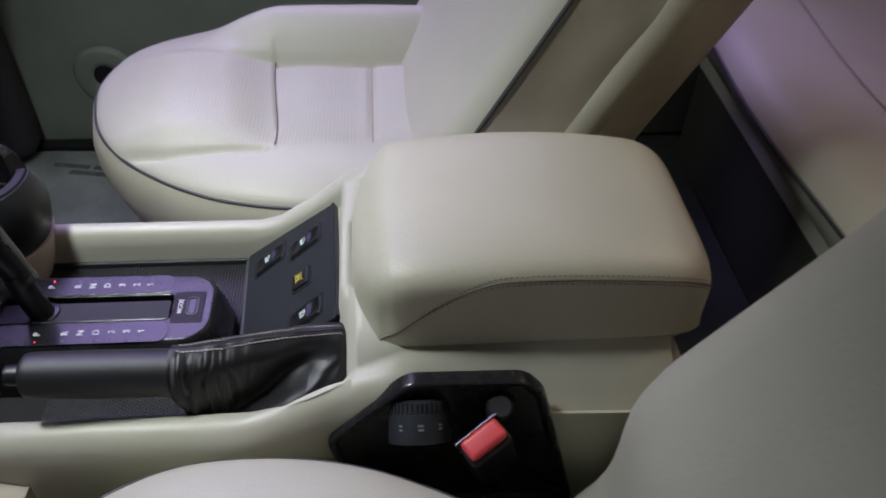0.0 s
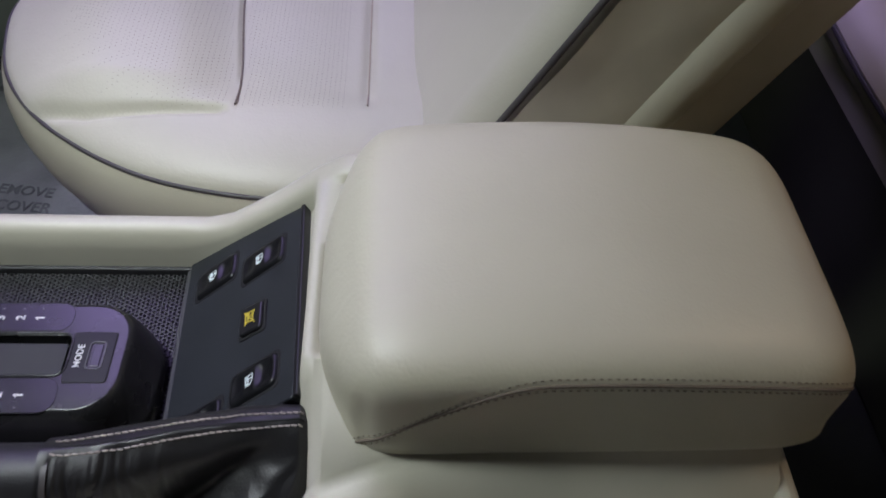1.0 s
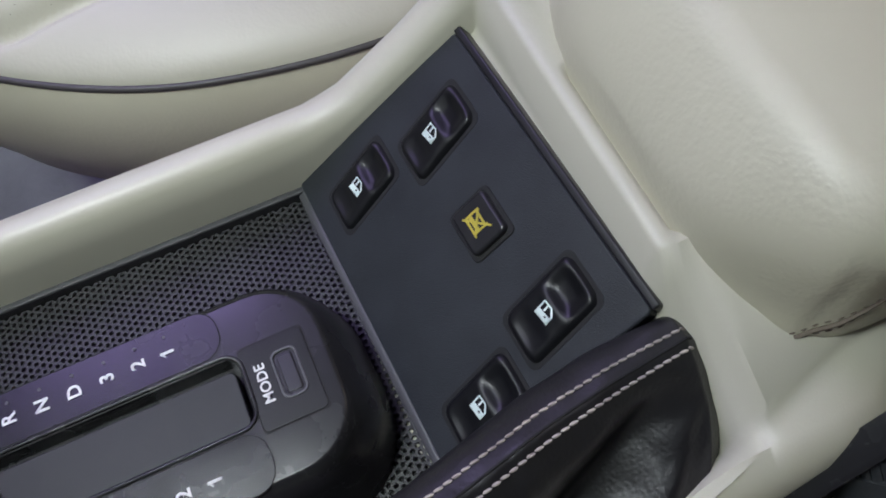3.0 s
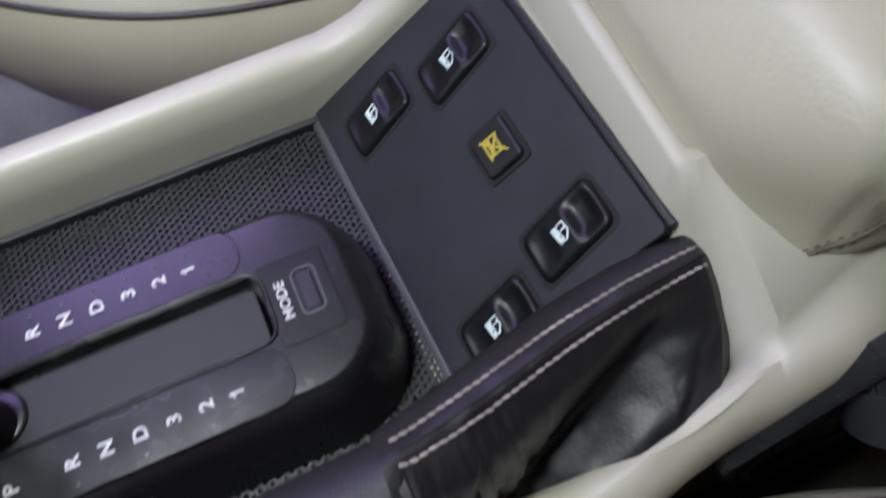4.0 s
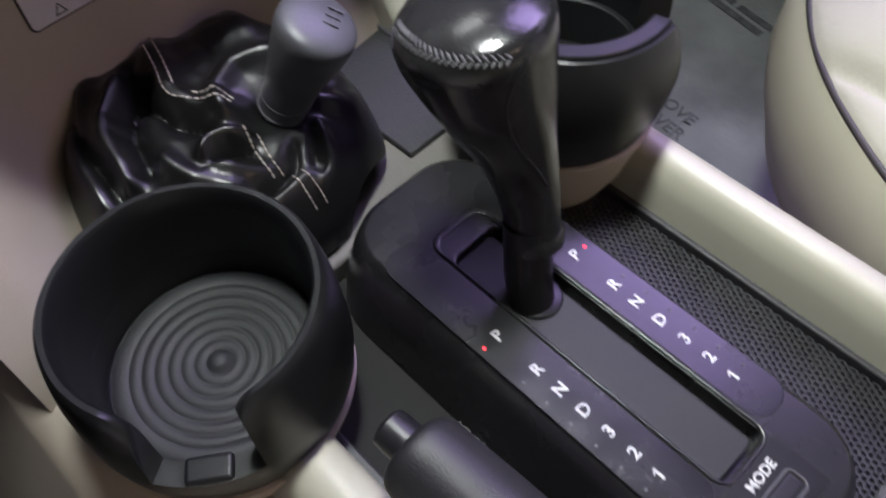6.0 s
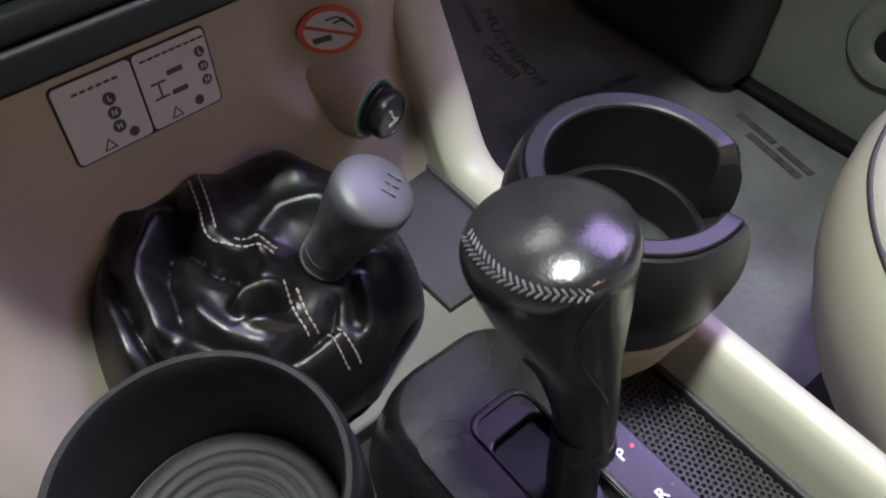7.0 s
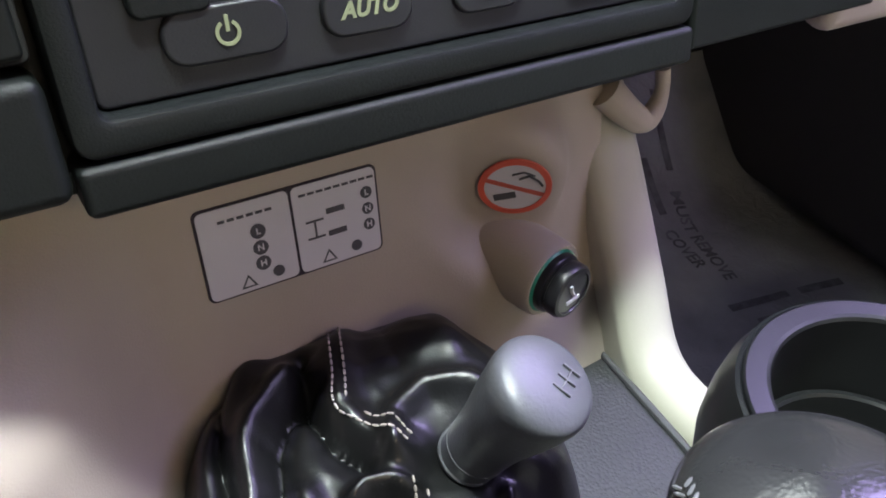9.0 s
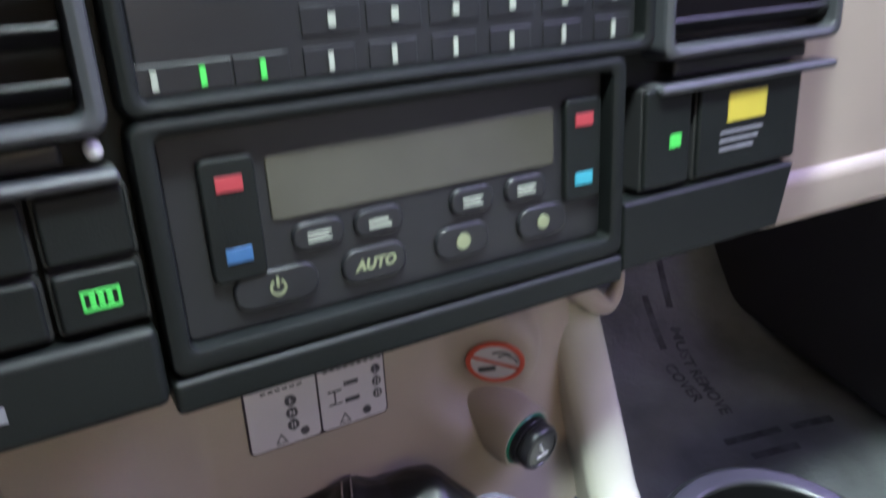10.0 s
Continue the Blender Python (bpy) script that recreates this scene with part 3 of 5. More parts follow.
def gaiter_row(s, n=44, fine=1):
    """Leather sleeve from the grip down to the frame in the console, right to left."""
    y = 0.0965 - 0.1400 * s
    prof = []
    for k in range(10):
        prof.append((lerp_keys([(a, p[k][0]) for a, p in GAITER], s), lerp_keys([(a, p[k][1]) for a, p in GAITER], s)))
    row = []
    for i, (x, z) in enumerate(spline(prof, n * fine)):
        u = i / (n * fine)
        near = smooth01(0.55, 0.16, s) * smooth01(0.30, 0.42, u)
        x -= 0.0034 * near * abs(math.sin(s * 40 + 4 * u + 3 * noise.noise(Vector((u * 4, s * 9, 3.0))))) ** 0.7 + 0.0022 * noise.noise(Vector((u * 6, s * 55, 1.0))) * near
        ridge, valley = (u - (1.06 - 0.48 * s)) / 0.12, (u - (0.78 - 0.38 * s)) / 0.075
        fold = 0.0055 * math.exp(-ridge * ridge) * smooth01(0.22, 0.50, s) * smooth01(1.0, 0.80, s) - 0.0060 * math.exp(-valley * valley) * smooth01(0.15, 0.40, s) * smooth01(0.95, 0.72, s)
        x, z = x - 0.75 * fold, z + 0.65 * fold
        z += 0.0009 * noise.noise(Vector((u * 9, s * 12, 4.0)))
        x -= 0.014 * smooth01(0.60, 0.95, u) * smooth01(0.30, 0.65, s)
        bend = 0.012 * smooth01(0.6, 1.0, u) * smooth01(0.6, 1.0, s)
        row.append((x + 0.002 + 0.006 * smooth01(0.0, 0.8, s), y + bend, z - 0.003 * (1 - s)))
    return row


part("gaiter", loft([gaiter_row(i / 180, 44, 2) for i in range(181)], closed=False), LEATHER, brake, "black pebbled leather gaiter with white stitching", angle=80)
for idx, mat in ((8.5, THREAD), (14.2, THREAD)):
    line = []
    for i in range(3, 59):
        row = gaiter_row(i / 60)
        j = int(idx)
        p = Vector(row[j]).lerp(Vector(row[j + 1]), idx - j)
        line.append((p.x, p.y, p.z + 0.0005))
    part("stitching", stitches(line, 0.0037, 0.0034, 0.00060, slant=0.16), mat, brake, "off-white thread stitches")
line = []
for i in range(3, 59):
    p = Vector(gaiter_row(i / 60)[11])
    line.append((p.x, p.y, p.z - 0.0002))
part("centre_seam", tube(line, 0.0007, 6), PIT, brake)

# ---- window switch panel ----
slope = math.degrees(math.atan2(0.072, 0.095))
PAN = Matrix.Translation((0.0277, 0.0145, 0.4535)) @ pose(0, 0, 0, slope, 0, 180) @ pose(0, 0, 0, 0, 0, 3.6)
panel = thing("switch_panel", PAN, "charcoal plastic window switch panel sloping up in the console", "switch panel")
part("plate", slab(rrect(-0.0835, 0.0800, -0.0570, 0.0545, 0.003), -0.006, 0.0022, 0.0012), PANEL, panel, local=True)
part("front_lip", rbox(-0.0875, 0.0800, -0.0625, -0.0574, -0.022, 0.0010, 0.0016), DARKTRIM, panel, local=True)
part("upper_trim", rbox(-0.0835, 0.0800, 0.0547, 0.0585, -0.004, 0.0034, 0.0010), SATIN, panel, local=True)
part("speck", join(*[rbox(x, x + 0.0009, y, y + 0.0008, 0.0021, 0.0026, 0.0002) for x, y in ((-0.034, 0.013), (-0.041, 0.024), (-0.047, 0.018))]), PIT, panel, local=True)


def window_switch(m):
    sw = thing("window_switch", m, "black rocker window switch with a pale window symbol", "switch", "window switches in the panel")
    skew = [(x - 0.11 * y, y) for x, y in rrect(-0.0138, 0.0138, -0.0210, 0.0210, 0.0042)]
    part("surround", slab(skew, 0.0012, 0.00245, 0.0002), PIT, sw, local=True)
    rows = []
    for j in range(33):
        v = -1 + 2 * j / 32
        row = []
        for i in range(21):
            u = -1 + 2 * i / 20
            w = 0.0122 * (1 - 0.16 * smooth01(0.84, 1.0, abs(v)))
            x, y = u * w, v * 0.0194
            z = 0.0052 - 0.0030 * max(abs(u), 0.0) ** 9 - 0.0030 * abs(v) ** 12
            z += 0.0006 * math.exp(-((v - 0.16) / 0.13) ** 2 - (u / 0.62) ** 4) - 0.0026 * math.exp(-abs((v - 0.52) / 0.30) ** 4 - abs(u / 0.66) ** 4)
            z += 0.0006 * math.exp(-((v + 0.88) / 0.07) ** 2 - (u / 0.6) ** 4) - 0.0013 * math.exp(-abs((v + 0.60) / 0.24) ** 3 - abs(u / 0.62) ** 3)
            row.append((x - 0.11 * y, y, z))
        rows.append(row)
    edge_loop = rows[0] + [r[-1] for r in rows[1:-1]] + rows[-1][::-1] + [r[0] for r in rows[-2:0:-1]]
    top = loft(rows, closed=False)
    rim = loft([edge_loop, [(x, y, 0.0012) for x, y, z in edge_loop]], cap0=False, cap1=False)
    body = join(top, rim)
    bmesh.ops.remove_doubles(body, verts=body.verts, dist=1e-6)
    bmesh.ops.recalc_face_normals(body, faces=body.faces)
    part("rocker", body, ROCKER, sw, local=True, angle=60)
    pent = [(-0.0036, -0.0032), (0.0038, -0.0032), (0.0038, 0.0006), (0.0012, 0.0034), (-0.0036, 0.0034)]
    bars = [(-0.0034, 0.0036, -0.0030, -0.0004), (-0.0012, -0.0004, 0.0000, 0.0028)]
    ic = join(ring_frame(pent, inset(pent, 0.0009), 0.0046, 0.0056, 0.0001), *[rbox(a, b, c, d, 0.0048, 0.0056, 0) for a, b, c, d in bars])
    gap = rbox(0.0008, 0.0018, -0.0016, -0.0010, 0.0050, 0.0058, 0)
    turn = pose(0, 0, 0, 0, 0, 8) @ Matrix.Translation((0, -0.0014, 0)) @ Matrix.Diagonal((1.02, 1.02, 1, 1))
    ic.transform(turn)
    gap.transform(turn)
    part("symbol_handle", gap, ROCKER, sw, local=True)
    part("window_symbol", ic, ICON, sw, local=True)
    return sw


def on_panel(u, v, turn=0):
    """Pose on the plate from its x and its way up the slope."""
    p = Vector((u, 0.065, 0.414)) + Vector((0, -0.095, 0.072)).normalized() * v
    q = PAN.inverted() @ p
    return PAN @ Matrix.Translation((q.x, q.y, 0)) @ pose(0, 0, 0, 0, 0, turn)


first = window_switch(on_panel(0.0725, 0.0827))
for u, v in ((0.0787, 0.0359), (-0.0261, 0.0893), (-0.0425, 0.0440)):
    copy_thing(first, on_panel(u, v))
lock = thing("child_lock_button", on_panel(0.0226, 0.0807), "small black button with a yellow crossed-out window symbol", "button")
part("surround", slab(rrect(-0.0132, 0.0132, -0.0118, 0.0118, 0.003), 0.0015, 0.0030, 0.0005), PIT, lock, local=True)
part("cap", slab(rrect(-0.0112, 0.0112, -0.0097, 0.0097, 0.0028), 0.0018, 0.0056, 0.0018, 4), SATIN, lock, local=True)
ybm = join(rbox(-0.0052, 0.0052, -0.0042, -0.0032, 0.0055, 0.0060, 0), rbox(-0.0052, -0.0042, -0.004, 0.004, 0.0055, 0.0060, 0), rbox(0.0030, 0.0040, -0.004, 0.004, 0.0055, 0.0060, 0),
           rbox(-0.005, 0.004, 0.0022, 0.0032, 0.0055, 0.0060, 0), rbox(-0.004, 0.003, -0.0022, -0.0004, 0.0055, 0.0060, 0))
xb = rbox(-0.0075, 0.0075, -0.0005, 0.0005, 0.0056, 0.0062, 0)
xb.transform(pose(0, 0, 0, 0, 0, 42))
xc = rbox(-0.006, 0.006, -0.0005, 0.0005, 0.0056, 0.0062, 0)
xc.transform(pose(0, 0, 0, 0, 0, -40))
part("lock_symbol", join(ybm, xb, xc), YELLOW, lock, local=True)

# ---- armrest ----
armrest = thing("armrest", pose(0.016, -0.20, 0.487), "padded cream leather armrest lid on the centre console", "armrest")
LID = [(-0.0465, 0.040, 0.526), (-0.0495, 0.053, 0.534), (-0.0550, 0.067, 0.5440), (-0.0610, 0.079, 0.5525), (-0.0670, 0.088, 0.5595), (-0.0735, 0.0925, 0.5645), (-0.083, 0.0975, 0.568),
       (-0.105, 0.0990, 0.572), (-0.15, 0.0990, 0.5755), (-0.20, 0.099, 0.577), (-0.25, 0.0985, 0.575), (-0.30, 0.097, 0.570), (-0.322, 0.094, 0.564), (-0.336, 0.088, 0.555),
       (-0.344, 0.079, 0.543), (-0.348, 0.066, 0.528)]


def lid_cx(y):
    """The lid's front edge lies slightly towards the driver."""
    return 0.016 - 0.005 * smooth01(-0.085, -0.044, y)


def lid_ring(y, hw, top):
    bot, cx = 0.479, lid_cx(y)
    ring = []
    for k in range(56):
        q = 2 * math.pi * k / 56
        c, s = math.cos(q), math.sin(q)
        if s >= 0:
            x, z = hw * math.copysign(abs(c) ** 0.36, c), (top - 0.040) + 0.040 * abs(s) ** 0.50
        else:
            x, z = hw * (1 + 0.060 * smooth01(0.0, 0.5, abs(s)) - 0.045 * smooth01(0.5, 1.0, abs(s))) * math.copysign(abs(c) ** 0.22, c), (top - 0.040) - (top - 0.040 - bot) * abs(s) ** 0.5
        ring.append((cx + x, y, z))
    return ring


lk = [tuple(v) for v in spline(LID, 60)]
part("cushion", loft([lid_ring(*v) for v in lk]), LIDHIDE, armrest, "pebbled cream leather pad", angle=80)


def lid_line(off):
    """A line round the near side of the lid: from its lower front corner up and back below the upper edge."""
    line = []
    for y, hw, top in [tuple(v) for v in spline(LID, 240)]:
        if -0.338 < y < -0.0605:
            z = max(0.4805, top - 0.0165 - 0.052 * smooth01(-0.175, -0.056, y) ** 1.4 - off)
            if z > top - 0.040:
                k = min(1.0, ((z - top + 0.040) / 0.040)) ** 2
                x = hw * math.sqrt(max(0.0, 1 - k * k)) ** 0.36
            else:
                k = ((top - 0.040 - z) / (top - 0.040 - 0.479)) ** 2
                x = hw * (1 + 0.060 * smooth01(0.0, 0.5, k) - 0.045 * smooth01(0.5, 1.0, k)) * math.sqrt(max(0.0, 1 - k * k)) ** 0.22
            line.append((lid_cx(y) - x, y, z))
    return line


# The lid seam's shade is put into this tube's brown colour.
part("seam", tube(lid_line(0.0), 0.0011, 6), SHADETHREAD, armrest, "brown line painting the shade in the lid seam")
part("seam_stitching", stitches(lid_line(-0.0032), 0.0042, 0.0022, 0.00040), SHADETHREAD, armrest)
part("seam_stitching", stitches(lid_line(0.0032), 0.0042, 0.0022, 0.00040), SHADETHREAD, armrest)
part("lid_base", slab(rrect(-0.074, 0.106, -0.342, -0.064, 0.03), 0.478, 0.489, 0.002), CREAM, armrest)

# ---- cup holders ----
def cup_holder(m, notch, wide):
    cup = thing("cup_holder", m, "round notched black plastic cup holder on a cream ring", "cup holder", "cup holders on the console")
    part("base_ring", lathe([(0.0, -0.03), (0.040, -0.03), (0.047, -0.012), (0.0505, 0.004), (0.0545, 0.018), (0.0550, 0.0215), (0.052, 0.023), (0.0, 0.023)], 64), BEIGE, cup, "cream plastic base ring", local=True)
    low = [(0.0, 0.0225), (0.0530, 0.0225), (0.0552, 0.032), (0.0560, 0.042), (0.0558, 0.048), (0.0462, 0.048), (0.0448, 0.0322), (0.0, 0.0322)]
    if wide:
        low = [(0.0, 0.0225), (0.0530, 0.0225), (0.0562, 0.032), (0.0582, 0.042), (0.0590, 0.048), (0.0414, 0.048), (0.0400, 0.0245), (0.0, 0.0245)]
    part("bowl", lathe(low, 64), CUPBLACK, cup, "satin black bowl", local=True, angle=50)
    high = [(0.0558, 0.0478), (0.0552, 0.060), (0.0540, 0.074), (0.0520, 0.086), (0.0508, 0.0915), (0.0492, 0.0938), (0.0472, 0.0935), (0.0460, 0.0915), (0.0456, 0.080), (0.0460, 0.060), (0.0462, 0.0478)]
    if wide:
        high = [(0.0590, 0.0478), (0.0600, 0.058), (0.0592, 0.070), (0.0570, 0.082), (0.0540, 0.0893), (0.0532, 0.0915), (0.0518, 0.0922), (0.0511, 0.0914), (0.0508, 0.0931), (0.0501, 0.0938), (0.0434, 0.0938), (0.0421, 0.0932), (0.0414, 0.0918), (0.0412, 0.075),
                (0.0414, 0.0478)]
    half = 21.5
    upper = lathe(high, 90, notch + half, notch + 360 - half, True)
    for v in upper.verts:
        off = abs((math.degrees(math.atan2(v.co.y, v.co.x)) - notch + 180) % 360 - 180) - half
        if off < 9:
            v.co.z = 0.0478 + (v.co.z - 0.0478) * (1 - 0.17 * (1 - max(0.0, off) / 9) ** 2.2)
    part("upper_wall", upper, CUPBLACK, cup, local=True, angle=24 if wide else 50)
    tab = rbox(0.0445, 0.0552, -0.009, 0.009, 0.044, 0.0505, 0.002)
    tab.transform(pose(0, 0, 0, 0, 0, notch))
    part("notch_tab", tab, CUPBLACK, cup, local=True)
    if wide:
        part("inner_ledge", lathe([(0.0418, 0.024), (0.0418, 0.0535), (0.0392, 0.0540), (0.0380, 0.0530), (0.0368, 0.024)], 56), CUPBLACK, cup, local=True)
        part("insert", lathe([(0.0, 0.0275), (0.0335, 0.0275), (0.0348, 0.0267), (0.0374, 0.0265), (0.0374, 0.0242), (0.0, 0.0242)], 48), DARKRUBBER, cup, "grey scuffed rubber insert", local=True)
        return cup
    prof = [(0.0, 0.0368), (0.002, 0.0365), (0.0038, 0.0356), (0.0050, 0.0342)]
    r = 0.0052
    while r < 0.036:
        prof += [(r + 0.0003, 0.0339), (r + 0.0010, 0.0344), (r + 0.0026, 0.0347), (r + 0.0043, 0.0344), (r + 0.0050, 0.0339)]
        r += 0.0053
    prof += [(0.0380, 0.0345), (0.0420, 0.0343), (0.0434, 0.0334), (0.0440, 0.0312), (0.0, 0.0312)]
    part("ribbed_insert", lathe(prof, 56), RUBBER, cup, "grey rubber insert with concentric ribs", local=True, angle=30)
    return cup


cup_holder(pose(-0.1235, 0.3050, 0.4225) @ Matrix.Diagonal((1.075, 1.075, 1.0, 1)), 234.0, False)
cup_holder(pose(0.0995, 0.3035, 0.4405) @ Matrix.Diagonal((1.01, 1.01, 1.0, 1)), 311.0, True)

# ---- front of the console ----
tray = thing("gear_lever_tray", pose(0, 0.40, 0.10), "beige plastic tray below the dashboard", "tray")
part("tray_floor", rbox(-0.150, 0.120, 0.325, 0.60, 0.39, 0.424, 0.003), material("grey_beige_carpeted_tray", (0.17, 0.163, 0.145), 0.8, grain=0.7, grain_scale=900, stain=0.1), tray)


def cheek(x0, x1, prof, r, spread=0.0):
    """An upright side wall from a (y, z) outline, with a rounded rim."""
    pts = [tuple(p) for p in spline(prof, 40)]
    rings = []
    for y, z in pts:
        row = [(x0 - spread, y, 0.12)]
        for k in range(9):
            a = math.pi * (1 - k / 8)
            mid, half = (x0 + x1) / 2, (x1 - x0) / 2
            row.append((mid + half * math.cos(a), y, z - r + r * math.sin(a)))
        row.append((x1, y, 0.12))
        rings.append(row)
    return loft(rings, closed=True)


part("side_wall", cheek(0.094, 0.128, [(0.325, 0.450), (0.365, 0.445), (0.400, 0.440), (0.424, 0.448), (0.446, 0.483), (0.478, 0.534), (0.500, 0.566), (0.520, 0.600)], 0.016), CREAM, tray)
part("side_wall", cheek(-0.205, -0.118, [(0.215, 0.408), (0.26, 0.424), (0.30, 0.438), (0.355, 0.446), (0.400, 0.452), (0.440, 0.468), (0.470, 0.505), (0.488, 0.550), (0.500, 0.600), (0.52, 0.62)], 0.028, 0.13), BEIGE, tray)
mat_bm = slab([(0.034, 0.350), (0.095, 0.350), (0.095, 0.462), (0.030, 0.462)], 0.422, 0.4285, 0.002)
part("rubber_pad", mat_bm, material("black_pebbled_rubber", (0.034, 0.035, 0.038), 0.55, pebble=0.6, pebble_scale=620, grain=0.2, stain=0.15), tray, "black pebbled rubber pad")

part("pad_edge", tube([(0.0935, 0.350, 0.4295), (0.0935, 0.40, 0.4295), (0.0935, 0.4625, 0.4295)], 0.0022, 8), DARKTRIM, tray, "dark edging strip")

# ---- transfer lever with leather boot ----
transfer = thing("transfer_lever", pose(-0.045, 0.41, 0.432), "short grey transfer lever in a crumpled black leather boot", "gear lever")


FOLDS = [
    ([(-0.088, 0.455), (-0.112, 0.425), (-0.122, 0.385)], 0.008, 0.009), ([(-0.100, 0.447), (-0.108, 0.420), (-0.110, 0.380)], 0.007, -0.010), ([(-0.084, 0.350), (-0.100, 0.372)], 0.006, 0.007),
    ([(-0.075, 0.4386), (-0.092, 0.4255), (-0.0976, 0.4165), (-0.104, 0.390)], 0.006, 0.007), ([(-0.066, 0.430), (-0.080, 0.420), (-0.087, 0.410), (-0.092, 0.390)], 0.008, -0.011),
    ([(-0.046, 0.453), (-0.056, 0.428), (-0.061, 0.413), (-0.054, 0.401), (-0.042, 0.389)], 0.007, 0.005), ([(-0.066, 0.445), (-0.072, 0.420), (-0.068, 0.402), (-0.060, 0.390)], 0.006, -0.010),
    ([(-0.069, 0.3776), (-0.0635, 0.3805), (-0.055, 0.379), (-0.048, 0.375)], 0.0035, 0.007), ([(-0.066, 0.3735), (-0.058, 0.373), (-0.050, 0.370)], 0.0032, -0.009),
    ([(-0.0664, 0.370), (-0.060, 0.364), (-0.052, 0.357)], 0.004, 0.004), ([(-0.085, 0.386), (-0.080, 0.370), (-0.068, 0.357)], 0.006, 0.005),
    ([(-0.062, 0.352), (-0.046, 0.3535), (-0.036, 0.3555), (-0.030, 0.362)], 0.0030, -0.008), ([(-0.058, 0.3455), (-0.044, 0.347), (-0.032, 0.347)], 0.0045, 0.004),
    ([(-0.0135, 0.362), (-0.0165, 0.353), (-0.020, 0.346), (-0.030, 0.342)], 0.0035, 0.007), ([(-0.027, 0.352), (-0.024, 0.357)], 0.005, -0.006),
    ([(-0.048, 0.390), (-0.042, 0.405), (-0.026, 0.411), (-0.008, 0.405), (0.002, 0.392)], 0.005, 0.006), ([(-0.022, 0.3845), (-0.0215, 0.3835)], 0.017, -0.018),
    ([(0.004, 0.385), (0.016, 0.400), (0.020, 0.420)], 0.006, -0.006), ([(-0.030, 0.425), (-0.028, 0.452)], 0.010, -0.004), ([(-0.006, 0.425), (-0.002, 0.450)], 0.007, 0.004),
    ([(-0.004, 0.372), (0.010, 0.366), (0.022, 0.372)], 0.005, 0.005)]


def boot_z(x, y):
    """Top of the crumpled leather bag over the tray."""
    dx, dy = (x + 0.049) / 0.085, (y - 0.404) / 0.071
    rho = min(1.0, (abs(dx) ** 2.5 + abs(dy) ** 2.5) ** 0.4)
    z = 0.424 + 0.073 * (1 - rho ** 5.0) ** 0.62
    z += (0.012 * dy if dy > 0 else -0.026 * (-dy) ** 1.4) * (1 - rho ** 6)
    inside = smooth01(1.0, 0.85, rho)
    for line, w, h in FOLDS:
        best = 1.0
        for (ax, ay), (bx, by) in zip(line, line[1:]):
            ux, uy = bx - ax, by - ay
            k = min(1.0, max(0.0, ((x - ax) * ux + (y - ay) * uy) / (ux * ux + uy * uy)))
            best = min(best, math.hypot(x - ax - k * ux, y - ay - k * uy))
        z += h * inside * (math.exp(-(best / w) ** 2) if h > 0 else math.exp(-1.5 * best / w))
    n1 = noise.noise(Vector((x * 38, y * 38, 2.0)))
    n2 = 1 - 2 * abs(noise.noise(Vector((x * 70 + 9, y * 70, 5.0))))
    return z + inside * (0.0030 * n1 + 0.0008 * n2)


rings = []
for i in range(71):
    k = (1 - i / 71) ** 0.8
    ring = []
    for j in range(150):
        q = 2 * math.pi * j / 150
        c, sn = math.cos(q), math.sin(q)
        f = 1 + 0.035 * math.sin(3 * q + 1) + 0.02 * math.sin(7 * q)
        c, sn = math.copysign(abs(c) ** 0.8, c), math.copysign(abs(sn) ** 0.8, sn)
        x, y = -0.049 + 0.085 * k * c * min(f, 1.03), 0.404 + 0.071 * k * sn * min(f, 1.03)
        ring.append((x, y, boot_z(x, y)))
    rings.append(ring)
part("boot", loft(rings, cap0=False), SOFTLEATHER, transfer, "crumpled soft black leather boot with white stitching", angle=80)
for keys in ([(-0.0505, 0.457), (-0.0575, 0.430), (-0.0625, 0.413), (-0.0550, 0.4015), (-0.0430, 0.3890)], [(-0.0455, 0.457), (-0.0525, 0.430), (-0.0580, 0.4125)], [(-0.0520, 0.4060), (-0.0400, 0.3940)],
             [(-0.0470, 0.3750), (-0.0490, 0.3640), (-0.0490, 0.3555)], [(-0.0425, 0.3725), (-0.0445, 0.3620), (-0.0440, 0.3550)],
             [(-0.0405, 0.3520), (-0.0400, 0.3460), (-0.0390, 0.3395)], [(-0.0350, 0.3515), (-0.0340, 0.3455), (-0.0325, 0.3390)]):
    line = [(p[0], p[1], boot_z(p[0], p[1]) + 0.0006) for p in spline(keys, 40)]
    part("stitching", stitches(line, 0.0036, 0.0029, 0.00055), THREAD, transfer, "off-white thread stitches")
tax = spline([(-0.0250, 0.3880, 0.462), (-0.0215, 0.3835, 0.480), (-0.0165, 0.3770, 0.498), (-0.0115, 0.3710, 0.514), (-0.0070, 0.3655, 0.528), (-0.0045, 0.3620, 0.5370), (-0.0030, 0.3600, 0.5420)], 48)
tr_ = [tuple(v) for v in spline([(0.0, 0.0128), (0.2, 0.0124), (0.4, 0.0140), (0.56, 0.0170), (0.68, 0.0185), (0.78, 0.0190), (0.86, 0.0183), (0.92, 0.0160), (0.965, 0.0120), (0.99, 0.0070), (1.0, 0.0010)], 50)]
part("knob", tube(tax, lambda s: max(0.0005, lerp_keys(tr_, s)), 36), GREYKNOB, transfer, "worn grey rubber knob", angle=80)
for k in range(5):
    p, t, _, _ = frames(tax)[7 + 3 * k]
    part("neck_rib", tube([p - t * 0.0010, p - t * 0.0004, p + t * 0.0004, p + t * 0.0010], lambda s: 0.0131 if 0.2 < s < 0.8 else 0.0124, 28), GREYKNOB, transfer)
cap_fr = frames(tax)[42]
